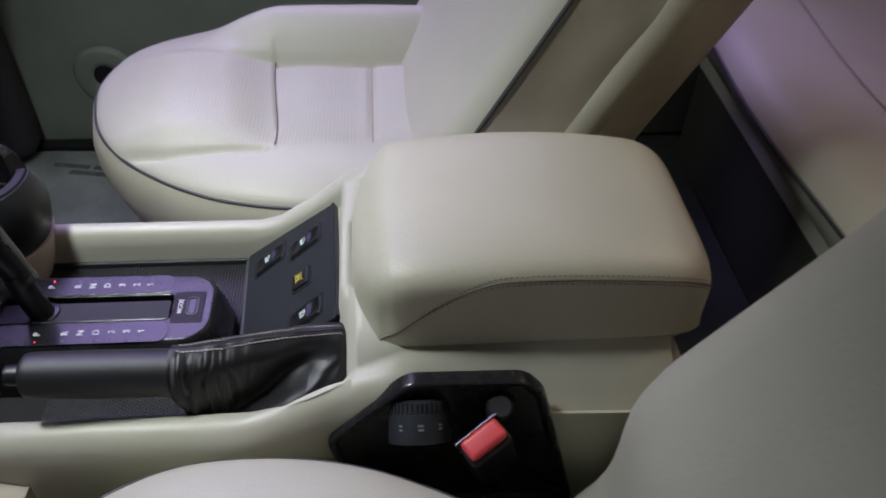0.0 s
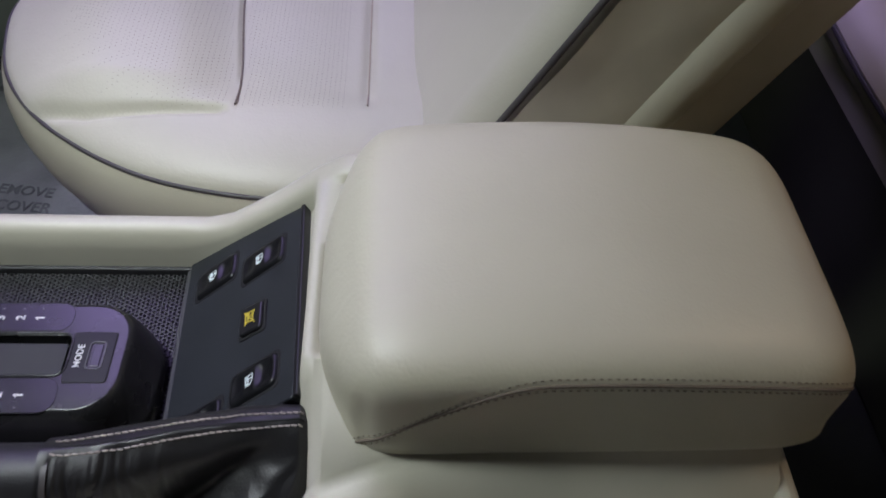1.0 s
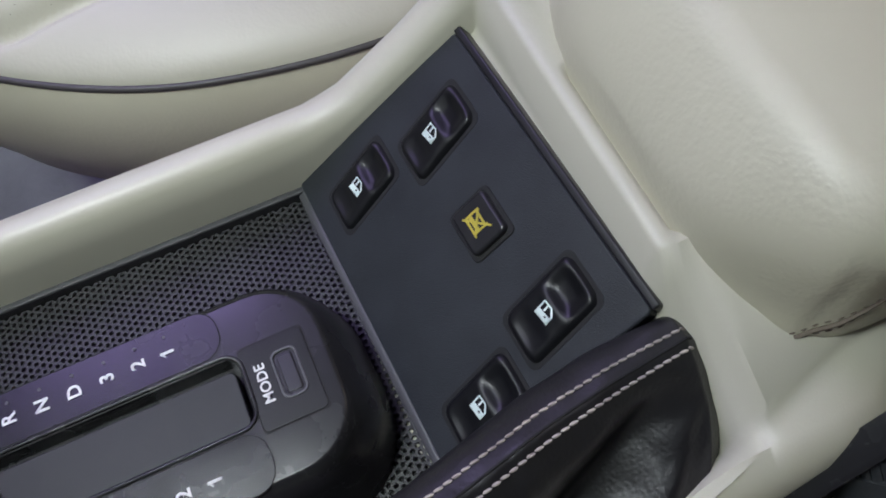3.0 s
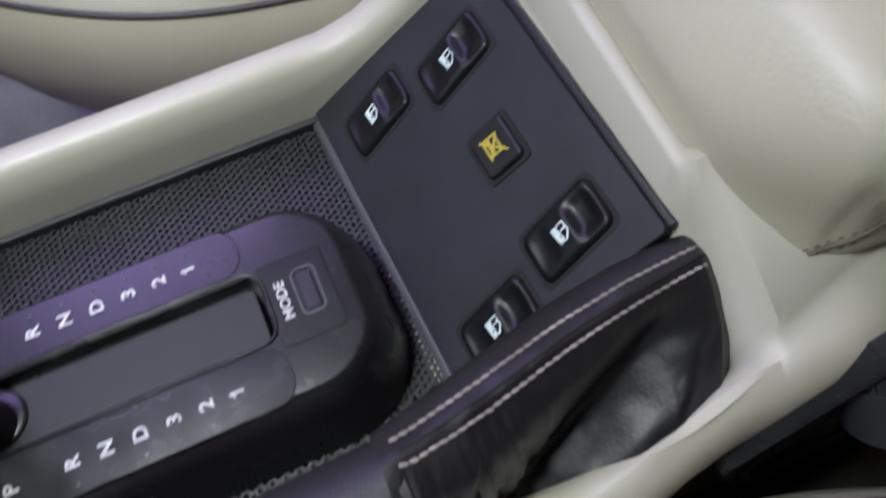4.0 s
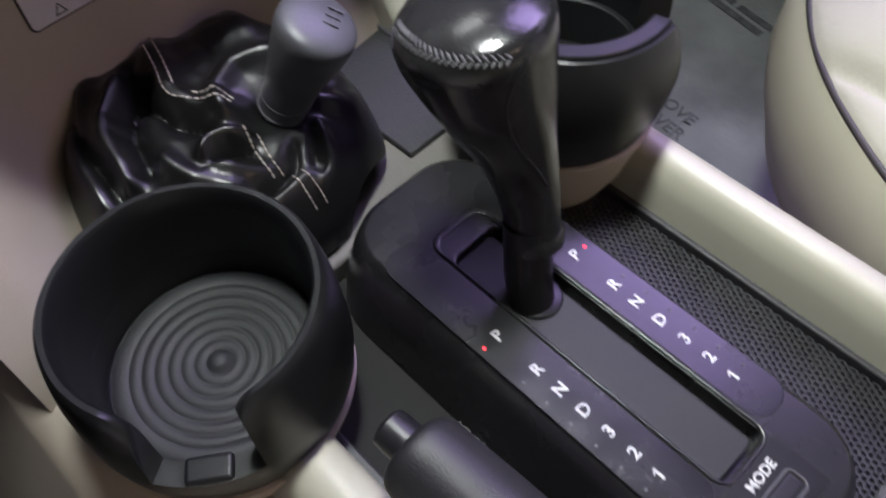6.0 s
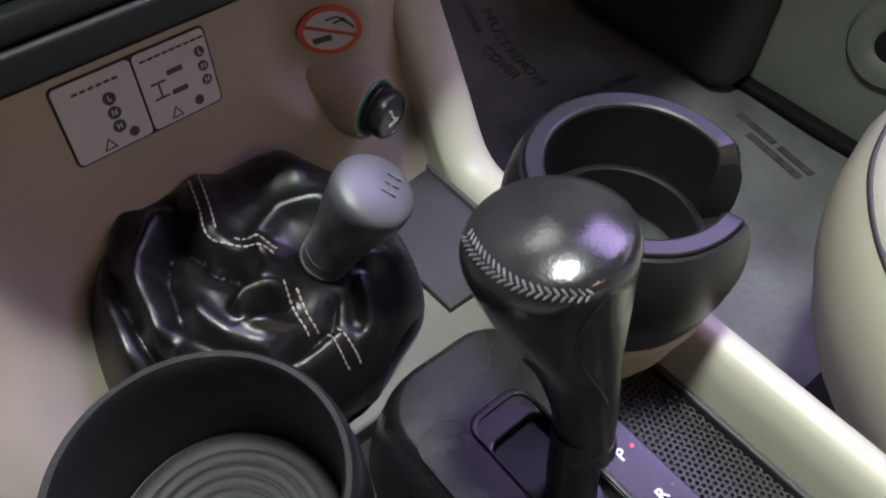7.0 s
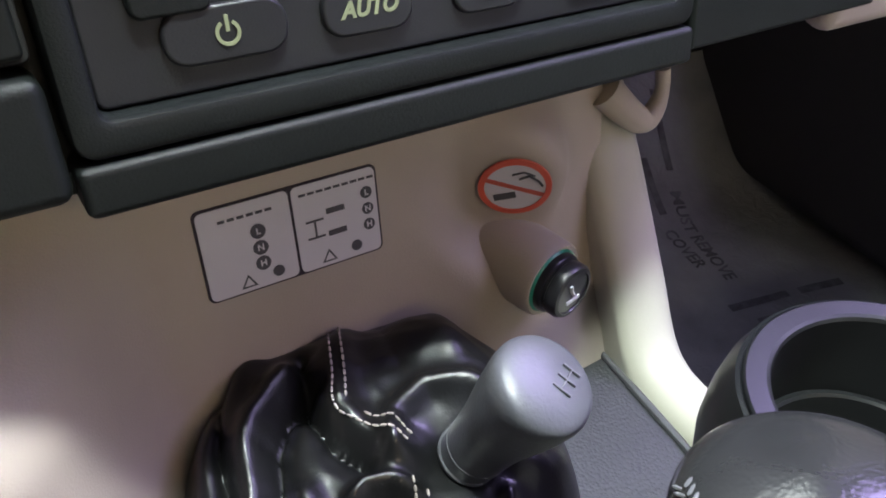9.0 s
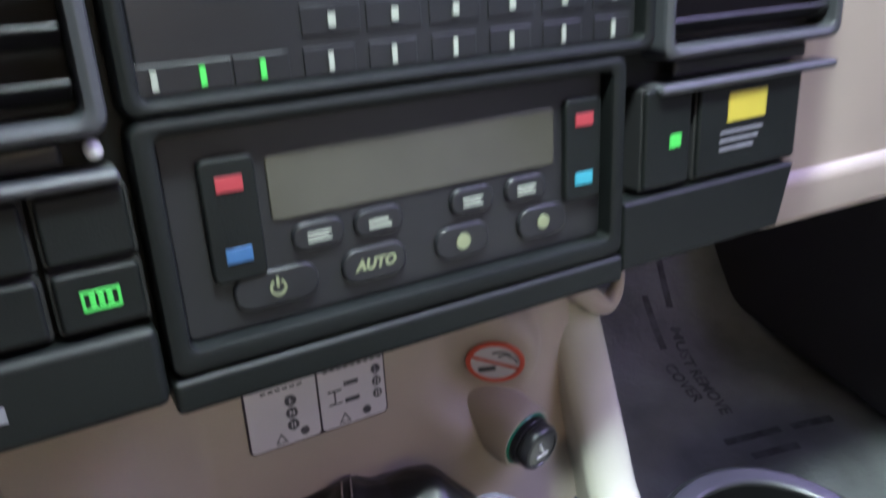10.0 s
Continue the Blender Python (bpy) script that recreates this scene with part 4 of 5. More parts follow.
capm = Matrix.Translation(cap_fr[0] + cap_fr[1] * 0.0040 + Vector((0.003, -0.002, 0.0))) @ cap_fr[1].to_track_quat("Z", "Y").to_matrix().to_4x4()
grooves = join(*[rbox(a, b, c, d, -0.0012, 0.0001, 0.0003) for a, b, c, d in ((-0.0065, -0.0055, -0.006, 0.006), (-0.0005, 0.0005, -0.006, 0.006), (0.0055, 0.0065, -0.006, 0.006), (-0.006, 0.006, -0.0005, 0.0005))])
grooves.transform(capm @ Matrix.Translation((0.002, -0.002, -0.0012)) @ Matrix.Diagonal((0.8, 0.6, 1, 1)))
part("shift_pattern", grooves, material("pale_knob_print", (0.115, 0.115, 0.125), 0.5), transfer)

# ---- dashboard ----
ex = Vector((0.203, 0.021, -0.010)).normalized()
ew = Vector((0, 0.18, 0.98))
ew = (ew - ex * ew.dot(ex)).normalized()
en = ex.cross(ew)
DASH = Matrix(((ex.x, ew.x, en.x, -0.0165), (ex.y, ew.y, en.y, 0.4135), (ex.z, ew.z, en.z, 0.628), (0, 0, 0, 1)))


def on_dash(u, w, d=0.0):
    return DASH @ Matrix.Translation((u, w, d))


dash = thing("dashboard", DASH, "dark grey plastic dashboard centre with beige lower panel", "dashboard")
FACIA = material("dark_grey_dash_plastic", (0.0080, 0.0094, 0.0088), 0.48, grain=0.3, grain_scale=1300, stain=0.1, stain_scale=20, spec=0.22)
part("carcass", rbox(-0.30, 0.235, -0.010, 0.175, -0.10, -0.012, 0.006), FACIA, dash, local=True)
part("climate_bezel", ring_frame(rrect(-0.1045, 0.1035, 0.000, 0.0925, 0.006), rrect(-0.0965, 0.0955, 0.0095, 0.0865, 0.003), -0.012, 0.004, 0.0025), FACIA, dash, local=True)
part("lower_bar", rbox(-0.1055, 0.1035, -0.0140, -0.0006, -0.030, 0.005, 0.0025), FACIA, dash, local=True)
part("radio_bezel", ring_frame(rrect(-0.1045, 0.1195, 0.0930, 0.165, 0.006), rrect(-0.098, 0.1125, 0.0985, 0.158, 0.003), -0.012, 0.004, 0.0025), FACIA, dash, local=True)
part("left_pocket_lid", rbox(-0.205, -0.1065, -0.0090, 0.0225, -0.030, 0.004, 0.004), FACIA, dash, local=True)
part("right_pocket_lid", slab([(0.1045, -0.0105), (0.2150, -0.0105), (0.2235, 0.0240), (0.1045, 0.0240)], -0.030, 0.003, 0.003), FACIA, dash, local=True)
# vents
for u0, u1, w0 in ((-0.205, -0.1085, 0.0930), (0.1240, 0.2480, 0.0900)):
    part("vent_frame", ring_frame(rrect(u0, u1, w0 - 0.003, w0 + 0.075, 0.007), rrect(u0 + 0.007, u1 - 0.007, w0 + 0.003, w0 + 0.069, 0.004), -0.012, 0.005, 0.003), VENTGREY, dash, local=True)
    part("vent_sill", rbox(u0, u1, w0 - 0.0185, w0 - 0.0140, -0.012, 0.005, 0.002), VENTGREY, dash, local=True)
    part("vent_slide", rbox(u0 + 0.015, u1 - 0.015, w0 - 0.0125, w0 - 0.0045, -0.014, -0.004, 0.002), GLOSS, dash, local=True)
    part("vent_well", rbox(u0 + 0.005, u1 - 0.005, w0, w0 + 0.072, -0.0125, -0.0115, 0), PIT, dash, local=True)
    for k in range(4):
        sl = rbox(u0 + 0.008, u1 - 0.008, -0.006, 0.006, -0.001, 0.001, 0.0008)
        sl.transform(Matrix.Translation((0, w0 + 0.011 + 0.0165 * k, -0.004)) @ pose(0, 0, 0, 58, 0, 0))
        part("vent_slat", sl, SATIN, dash, local=True)
part("vent_dot", rbox(-0.1175, -0.1115, 0.0820, 0.0885, -0.006, 0.0015, 0.0028), WHITE, dash, "white vent marker", local=True)
# lower beige panel, with a raised slant under the round sticker and a swelling round the lighter
sn_ = Vector((-0.45, -0.875, -0.17)).normalized()
su_ = (Vector((0, 0, 1)) - sn_ * sn_.z).normalized()
sx_ = su_.cross(sn_)
SIGN = Matrix(((sx_.x, su_.x, sn_.x, 0.0440), (sx_.y, su_.y, sn_.y, 0.4640), (sx_.z, su_.z, sn_.z, 0.5400), (0, 0, 0, 1)))
su0, sw0, sd0 = DASH.inverted() @ SIGN.translation
n_u, n_w, n_d = (DASH.to_3x3().inverted() @ sn_)
low = []
for k in range(121):
    u = -0.17 + 0.30 * k / 120
    row = []
    for j in range(61):
        w = -0.006 - 0.205 * j / 60
        d = -0.070 + 0.016 * math.exp(-((u - 0.064) ** 2 + (w + 0.116) ** 2) / 0.034 ** 2) + 0.060 * smooth01(-0.085, -0.150, u) * smooth01(-0.02, -0.10, w) + 0.006 * smooth01(-0.03, -0.006, w) + 0.02 * smooth01(-0.11, -0.20, w)
        tilt = sd0 - 0.0012 - (n_u * (u - su0) + n_w * (w - sw0)) / n_d
        k_ = math.exp(-(((u - su0) / 0.030) ** 2 + ((w - sw0) / 0.034) ** 2) ** 2)
        row.append((u, w, d + (tilt - d) * k_))
    low.append(row)
part("lower_panel", loft(low, closed=False), BEIGE, dash, "beige plastic lower panel", local=True, angle=80)
part("panel_backing", rbox(-0.20, 0.13, -0.23, -0.006, -0.20, -0.168, 0.004), BEIGE, dash, local=True)
part("panel_soffit", rbox(-0.20, 0.19, -0.010, -0.004, -0.12, -0.006, 0.001), FACIA, dash, local=True)

# glove box and right end
glove = thing("glove_box", pose(0.5, 0.58, 0.60), "beige plastic glove box front on the passenger side", "glove box")
part("body", rbox(0.232, 0.76, 0.485, 0.74, 0.575, 0.86, 0.02, 4), BEIGE, glove)
part("lower_lip", rbox(0.236, 0.76, 0.478, 0.50, 0.566, 0.605, 0.009, 4), BEIGE, glove)
upper = thing("dash_pad", pose(0, 0.7, 0.78), "dark grey padded cover below the windscreen", "dashboard")
part("pad", rbox(-0.76, 0.76, 0.50, 1.00, 0.80, 0.90, 0.03, 4), FACIA, upper)
left_dash = thing("dashboard_driver_side", pose(-0.5, 0.6, 0.6), "dark plastic dashboard on the driver side", "dashboard")
part("body", rbox(-0.76, -0.30, 0.46, 0.80, 0.56, 0.82, 0.03, 4), FACIA, left_dash)

# climate control unit
climate = thing("climate_control", on_dash(0, 0.048), "dark climate control unit with unlit display and small buttons", "climate control")
part("face", slab(rrect(-0.0960, 0.0950, -0.0380, 0.0380, 0.003), -0.012, -0.0035, 0.001), SATIN, climate, local=True)
part("display", slab(rrect(-0.0600, 0.0680, 0.0010, 0.0255, 0.002), -0.0045, -0.0026, 0.0006), LCD, climate, "unlit olive-grey display", local=True)


def button(parent, u, w, hw, hh, mark, mark_mat, label):
    b = part("button", slab(rrect(u - hw, u + hw, w - hh, w + hh, min(hw, hh) * 0.9), -0.0045, -0.0014, 0.0012, 4), SATIN, parent, local=True)
    sym = mark(u, w)
    sym.transform(Matrix.Translation((0, 0, -0.0016)))
    part("symbol", sym, mark_mat, b, label, local=True)
    return b


def power_mark(u, w):
    a = lathe([(0.0024, 0.0), (0.0033, 0.0), (0.0033, 0.0006), (0.0024, 0.0006)], 28, 120, 420, True)
    b = rbox(-0.0005, 0.0005, 0.0003, 0.0044, 0.0, 0.0006, 0)
    a.transform(Matrix.Translation((u, w, 0.0001)))
    b.transform(Matrix.Translation((u, w, 0.0001)))
    return join(a, b)


def bar_mark(n, wdt=0.0095, hgt=0.0046):
    def make(u, w):
        return join(*[rbox(u - wdt / 2, u + wdt / 2 * (1 - 0.25 * (k % 2)), w - hgt / 2 + hgt * k / n, w - hgt / 2 + hgt * (k + 0.55) / n, 0.0001, 0.0007, 0) for k in range(n)])
    return make


def disc_mark(r):
    def make(u, w):
        bm = lathe([(0.0, 0.0007), (r, 0.0006), (r, 0.0)], 18)
        bm.transform(Matrix.Translation((u, w, 0.0001)))
        return bm
    return make


LIME = material("dim_yellow_green_print", (0.21, 0.23, 0.13), 0.5, emit=0.04)
PALE = material("pale_grey_green_print", (0.30, 0.32, 0.27), 0.5, emit=0.05)
GREENLED = material("lit_green_symbol", (0.09, 0.50, 0.08), 0.5, emit=0.12)
REDMARK = material("dull_red_print", (0.32, 0.035, 0.045), 0.5, emit=0.06)
BLUEMARK = material("blue_print", (0.04, 0.11, 0.25), 0.5, emit=0.04)
CYANMARK = material("cyan_print", (0.05, 0.27, 0.35), 0.5, emit=0.10)
button(climate, -0.0615, -0.0240, 0.0165, 0.0072, power_mark, LIME, "yellow-green power symbol")
button(climate, -0.0212, -0.0240, 0.0140, 0.0072, lambda u, w: lettering("AUTO", 0.0062, pose(u, w, 0.0003), bold=0.00022, shear=0.22), LIME, "yellow-green AUTO lettering")
button(climate, 0.0195, -0.0240, 0.0130, 0.0072, disc_mark(0.0034), LIME, "yellow-green symbol")
button(climate, 0.0610, -0.0240, 0.0130, 0.0072, disc_mark(0.0032), LIME, "yellow-green symbol")
for u, n in ((-0.0431, 3), (-0.0179, 2), (0.0250, 3), (0.0522, 3)):
    button(climate, u, -0.0072, 0.0105, 0.0056, bar_mark(n), PALE, "pale symbol")
for u, mats, lab in ((-0.0742, (REDMARK, BLUEMARK), "cool"), (0.0828, (REDMARK, CYANMARK), "cool")):
    rk = part("rocker", slab(rrect(u - 0.0100, u + 0.0100, -0.0180, 0.0280, 0.003), -0.004, -0.0005, 0.0012), FACIA, climate, local=True)
    part("warm_mark", rbox(u - 0.0048, u + 0.0048, 0.0160, 0.0215, -0.0006, 0.0001, 0.0002), mats[0], rk, "red mark", local=True)
    part("cool_mark", rbox(u - 0.0048, u + 0.0048, -0.0105, -0.0050, -0.0006, 0.0001, 0.0002), mats[1], rk, "blue mark", local=True)

# radio
radio = thing("car_radio", on_dash(0, 0.128), "dark car radio with lit green and pale button marks", "radio")
part("face", slab(rrect(-0.0975, 0.1120, -0.0295, 0.0300, 0.003), -0.012, -0.0020, 0.001), SATIN, radio, local=True)
part("screen", slab(rrect(-0.045, 0.060, 0.000, 0.024, 0.002), -0.003, -0.0012, 0.0005), GLOSS, radio, local=True)
for k, u in enumerate((-0.0925, -0.0769, -0.0565, -0.0316, -0.0065, 0.0197, 0.0458, 0.0718, 0.0984)):
    kb = part("key", rbox(u - 0.0100, u + 0.0098, -0.0290, -0.0190, -0.003, -0.0014, 0.0005), SATIN, radio, local=True)
    part("key_mark", rbox(u - 0.0010, u + 0.0010, -0.0272, -0.0208, -0.0012, -0.0006, 0), GREENLED if k in (1, 2) else PALE, kb, "lit green mark" if k in (1, 2) else "pale mark", local=True)
for u in (-0.0300, -0.0053, 0.0205, 0.0466, 0.0725, 0.0990):
    kb = part("key", rbox(u - 0.0112, u + 0.0112, -0.0150, -0.0045, -0.003, -0.0014, 0.0005), SATIN, radio, local=True)
    part("key_mark", rbox(u - 0.0014, u + 0.0014, -0.0122, -0.0076, -0.0012, -0.0006, 0), PALE, kb, "pale mark", local=True)

# rocker switches beside the climate unit
def dash_switch(u0, u1, w0, w1, mark, mat, label, cat="switch"):
    s = thing("dash_switch", on_dash((u0 + u1) / 2, (w0 + w1) / 2), label, cat, "dashboard switches")
    hu, hw = (u1 - u0) / 2, (w1 - w0) / 2
    part("surround", slab(rrect(-hu, hu, -hw, hw, 0.002), -0.012, -0.001, 0.0006), PIT, s, local=True)
    part("key", slab(rrect(-hu + 0.0012, hu - 0.0012, -hw + 0.0012, hw - 0.0012, 0.002), -0.006, 0.0012, 0.0015), FACIA, s, local=True)
    for a, b, c, d in mark:
        part("symbol", rbox(a, b, c, d, 0.0010, 0.0016, 0.0002), mat, s, local=True)
    return s


dash_switch(-0.1365, -0.1070, 0.0250, 0.0480, [(-0.0062, 0.0062, 0.0026, 0.0036), (-0.0062, 0.0062, -0.0036, -0.0026), (-0.0062, -0.0052, -0.0036, 0.0036), (0.0052, 0.0062, -0.0036, 0.0036),
             (-0.0036, -0.0018, -0.0022, 0.0022), (-0.0009, 0.0009, -0.0022, 0.0022), (0.0018, 0.0036, -0.0022, 0.0022)], GREENLED, "dark dashboard switch with lit green demister symbol")
dash_switch(-0.1365, -0.1070, 0.0490, 0.0740, [], GREENLED, "blank dark dashboard switch")
dash_switch(-0.1660, -0.1380, 0.0490, 0.0740, [(-0.004, 0.004, -0.004, 0.004)], REDMARK, "dark dashboard switch with dull red symbol")
dash_switch(-0.1660, -0.1380, 0.0250, 0.0480, [], GREENLED, "blank dark dashboard switch")
dash_switch(0.1165, 0.1480, 0.0260, 0.0755, [(0.0010, 0.0080, -0.0050, 0.0015)], GREENLED, "tall dark dashboard switch with green symbol")
dash_switch(0.1510, 0.2260, 0.0260, 0.0755, [(-0.017, 0.010, 0.002, 0.0165)], YELLOW, "dark dashboard display with yellow label")
yl = thing("warning_label", on_dash(0.187, 0.0475, 0.0012), "grey printed lines below the yellow label", "label")
for k in range(3):
    part("print_line", rbox(-0.020, 0.010 - 0.003 * k, -0.0005 - 0.0042 * k, 0.0010 - 0.0042 * k, -0.0004, 0.0005, 0.0001), GREYTRIM, yl, local=True)
part("switch_fill", rbox(-0.30, -0.167, 0.024, 0.076, -0.03, 0.001, 0.003), FACIA, dash, local=True)
e_bars = thing("pocket_label", on_dash(-0.165, 0.006, 0.004), "faint pale printed mark on the dark pocket lid", "label")
part("print", join(*[rbox(-0.009 + 0.0045 * k, -0.0055 + 0.0045 * k, -0.003, 0.003, 0.0001, 0.0006, 0) for k in range(4)]), GREYTRIM, e_bars, local=True)

# stickers on the lower panel
PAPER = material("white_sticker", (0.66, 0.64, 0.68), 0.5, stain=0.05)
FRAME = material("black_sticker_border", (0.03, 0.02, 0.03), 0.5)


sticker = thing("gear_sticker", on_dash(-0.0302, -0.0710, -0.0696), "white gear diagram sticker with black border on beige panel", "sticker")
part("border", slab(rrect(-0.0378, 0.0378, -0.0196, 0.0196, 0.003), -0.0012, 0.0004, 0.0002), FRAME, sticker, local=True)
for u0, u1 in ((-0.0368, -0.0006), (0.0006, 0.0368)):
    part("field", slab(rrect(u0, u1, -0.0187, 0.0187, 0.0024), 0.0, 0.0008, 0.0001), PAPER, sticker, local=True)
marks = []


def dot(u, w, r, z=0.0009):
    bm = lathe([(0.0, 0.0003), (r, 0.0002), (r, 0.0)], 16)
    bm.transform(Matrix.Translation((u, w, z)))
    return bm


marks += [dot(-0.0145, y, 0.0031) for y in (0.0055, -0.0015, -0.0083)] + [dot(0.0322, y, 0.0026) for y in (0.0085, 0.0013, -0.0058)]
marks += [rbox(-0.029 + 0.0037 * k, -0.0263 + 0.0037 * k, 0.0127, 0.0138, 0.0008, 0.0011, 0) for k in range(6)]
marks += [rbox(0.0035 + 0.0037 * k, 0.0063 + 0.0037 * k, 0.0142, 0.0152, 0.0008, 0.0011, 0) for k in range(9)]
marks += [rbox(0.0140, 0.0220, 0.0040, 0.0063, 0.0008, 0.0011, 0), rbox(0.0140, 0.0220, -0.0058, -0.0035, 0.0008, 0.0011, 0), rbox(0.0050, 0.0125, 0.0022, 0.0030, 0.0008, 0.0011, 0),
          rbox(0.0050, 0.0125, -0.0052, -0.0044, 0.0008, 0.0011, 0), rbox(0.0083, 0.0091, -0.005, 0.0025, 0.0008, 0.0011, 0)]
for u in (-0.0215, 0.0130):
    tri = mesh_from([(u - 0.0034, -0.0170, 0.0010), (u + 0.0034, -0.0170, 0.0010), (u, -0.0112, 0.0010), (u - 0.0021, -0.0163, 0.0010), (u + 0.0021, -0.0163, 0.0010), (u, -0.0126, 0.0010)],
                    [(0, 1, 4, 3), (1, 2, 5, 4), (2, 0, 3, 5)])
    marks.append(tri)
    marks.append(dot(u + 0.0125, -0.0137, 0.0024))
part("print", join(*marks), INK, sticker, "grey-black diagram print", local=True)
for x, y0 in ((-0.0145, (0.0055, -0.0015, -0.0083)), (0.0322, (0.0085, 0.0013, -0.0058))):
    for ch, y in zip("LNH", y0):
        part("dot_letter", lettering(ch, 0.0036, pose(x, y, 0.0013), 0.0001, 0.00008), PAPER, sticker, local=True)

sign = thing("no_smoking_sticker", SIGN @ Matrix.Diagonal((0.84, 0.84, 1, 1)), "round white no-smoking sticker with red ring", "sticker")
part("disc", lathe([(0.0, 0.0010), (0.0195, 0.0008), (0.0195, 0.0002), (0.0, 0.0002)], 40), PAPER, sign, local=True)
part("ring", lathe([(0.0163, 0.0008), (0.0163, 0.0014), (0.0195, 0.0012), (0.0197, 0.0003)], 40), material("red_orange_print", (0.72, 0.13, 0.08), 0.5), sign, "red ring", local=True)
bar_ = rbox(-0.0168, 0.0168, -0.0013, 0.0013, 0.0009, 0.0013, 0)
bar_.transform(pose(0, 0, 0, 0, 0, -18))
part("cross_bar", bar_, material("dull_red_print_bar", (0.60, 0.12, 0.08), 0.5), sign, "red cross bar", local=True)
cg = rbox(-0.0125, -0.0005, -0.0072, -0.0028, 0.0009, 0.0014, 0.0002)
cg.transform(pose(0, 0, 0, 0, 0, 14))
sm1 = tube([(0.002, 0.006, 0.0011), (0.007, 0.0085, 0.0011), (0.012, 0.005, 0.0011), (0.0145, 0.0015, 0.0011)], 0.0007, 6)
sm2 = tube([(-0.002, 0.009, 0.0011), (0.004, 0.011, 0.0011), (0.010, 0.0085, 0.0011)], 0.0006, 6)
part("cigarette_mark", join(cg, sm1, sm2), INK, sign, local=True)

# cigarette lighter in its boss
lm = look((0.0429, 0.4737, 0.4990), (0.0570, 0.4290, 0.4990))
boss = thing("lighter_socket", lm, "beige cone-shaped lighter socket on the lower dash panel", "socket")
part("cone", lathe([(0.0420, 0.046), (0.0330, 0.036), (0.0268, 0.025), (0.0228, 0.014), (0.0200, 0.001), (0.0196, -0.012), (0.0192, -0.029), (0.0187, -0.0335), (0.0178, -0.0350), (0.0162, -0.0345), (0.0157, -0.022)], 48), BEIGE, boss, local=True)
part("glow_ring", lathe([(0.0152, -0.0356), (0.0164, -0.0343), (0.0150, -0.0320)], 32), material("dark_green_ring", (0.02, 0.16, 0.10), 0.3, emit=0.05), boss, "green plastic ring", local=True)
lighter = thing("cigarette_lighter", lm, "black cigarette lighter with pale symbol, pushed into its socket", "lighter")
part("body", lathe([(0.0, -0.020), (0.0150, -0.020), (0.0150, -0.0375), (0.0142, -0.0388), (0.0131, -0.0390), (0.0131, -0.0404), (0.0138, -0.0410), (0.0138, -0.0448), (0.0126, -0.0466), (0.0108, -0.0470), (0.0104, -0.0462), (0.0, -0.0462)], 40), GLOSS, lighter, local=True)
ltm = join(rbox(-0.0048, 0.0040, -0.0052, -0.0036, -0.0470, -0.0461, 0), tube([(-0.001, -0.002, -0.0466), (0.0012, 0.0015, -0.0466), (0.002, 0.005, -0.0466)], 0.0009, 6))
part("symbol", ltm, WHITE, lighter, "pale symbol", local=True)
hook = thing("coat_hook", pose(0.145, 0.485, 0.57), "small curved beige plastic hook under the dash", "hook")
part("arm", tube(spline([(0.104, 0.486, 0.563), (0.118, 0.481, 0.549), (0.127, 0.480, 0.5445), (0.1335, 0.481, 0.550), (0.1360, 0.482, 0.559), (0.1340, 0.482, 0.570)], 28), lambda s: 0.0088 - 0.0052 * min(1.0, 1.3 * s), 14), BEIGE, hook)

# ---- seats ----
OUT = [(0.172, -0.20), (0.163, -0.10), (0.162, 0.0), (0.172, 0.07), (0.190, 0.125), (0.221, 0.178), (0.262, 0.226), (0.315, 0.262), (0.375, 0.280), (0.435, 0.284), (0.495, 0.276), (0.555, 0.255),
       (0.605, 0.215), (0.640, 0.150), (0.655, 0.05), (0.658, -0.08), (0.655, -0.20)]
OUT = [(x if x < 0.375 else 0.375 + (x - 0.375) * 0.68, y) for x, y in OUT]
OUT_DRIVER = [(0.250, -0.20), (0.197, -0.10), (0.174, -0.036), (0.166, 0.028), (0.170, 0.09), (0.190, 0.140)] + OUT[5:]


def seam_y(x):
    return 0.062 - 0.016 * smooth01(0.45, 0.25, x)


def cushion_z(x, y, s):
    """Top of the seat cushion; s is 1 at the piping and 0 in the middle."""
    z = 0.432 + 0.030 * (1 - s ** 5) ** 0.6
    across = smooth01(0.241, 0.280, x) * smooth01(0.470, 0.430, x)
    y0 = seam_y(x)
    behind = smooth01(y0 + 0.003, y0 - 0.002, y)
    z += 0.016 * across * (1 - behind) * smooth01(y0 - 0.002, y0 + 0.06, y) * smooth01(0.26, 0.16, y)
    z -= 0.010 * across * smooth01(0.20, y0, y) * (1 - 0.6 * behind)
    z -= 0.012 * smooth01(0.215, 0.33, x) * smooth01(0.475, 0.435, x) * behind
    z += 0.004 * across * behind * math.cos((y - 0.005) / 0.06 * math.pi * 0.5) ** 2
    z += 0.042 * smooth01(0.440, 0.500, x) * smooth01(0.19, 0.05, y) * smooth01(1.0, 0.7, s)
    z -= 0.008 * math.exp(-((x - 0.242 - 0.25 * max(0.0, y - 0.17)) / 0.0050) ** 2) * smooth01(0.045, 0.062, y) * smooth01(0.235, 0.20, y)
    z -= 0.008 * math.exp(-((x - 0.445) / 0.0060) ** 2) * smooth01(0.15, 0.10, y)
    z -= 0.004 * math.exp(-((y + 0.066) / 0.005) ** 2) * across
    z += 0.0015 * noise.noise(Vector((x * 14, y * 14, 0.5)))
    return z


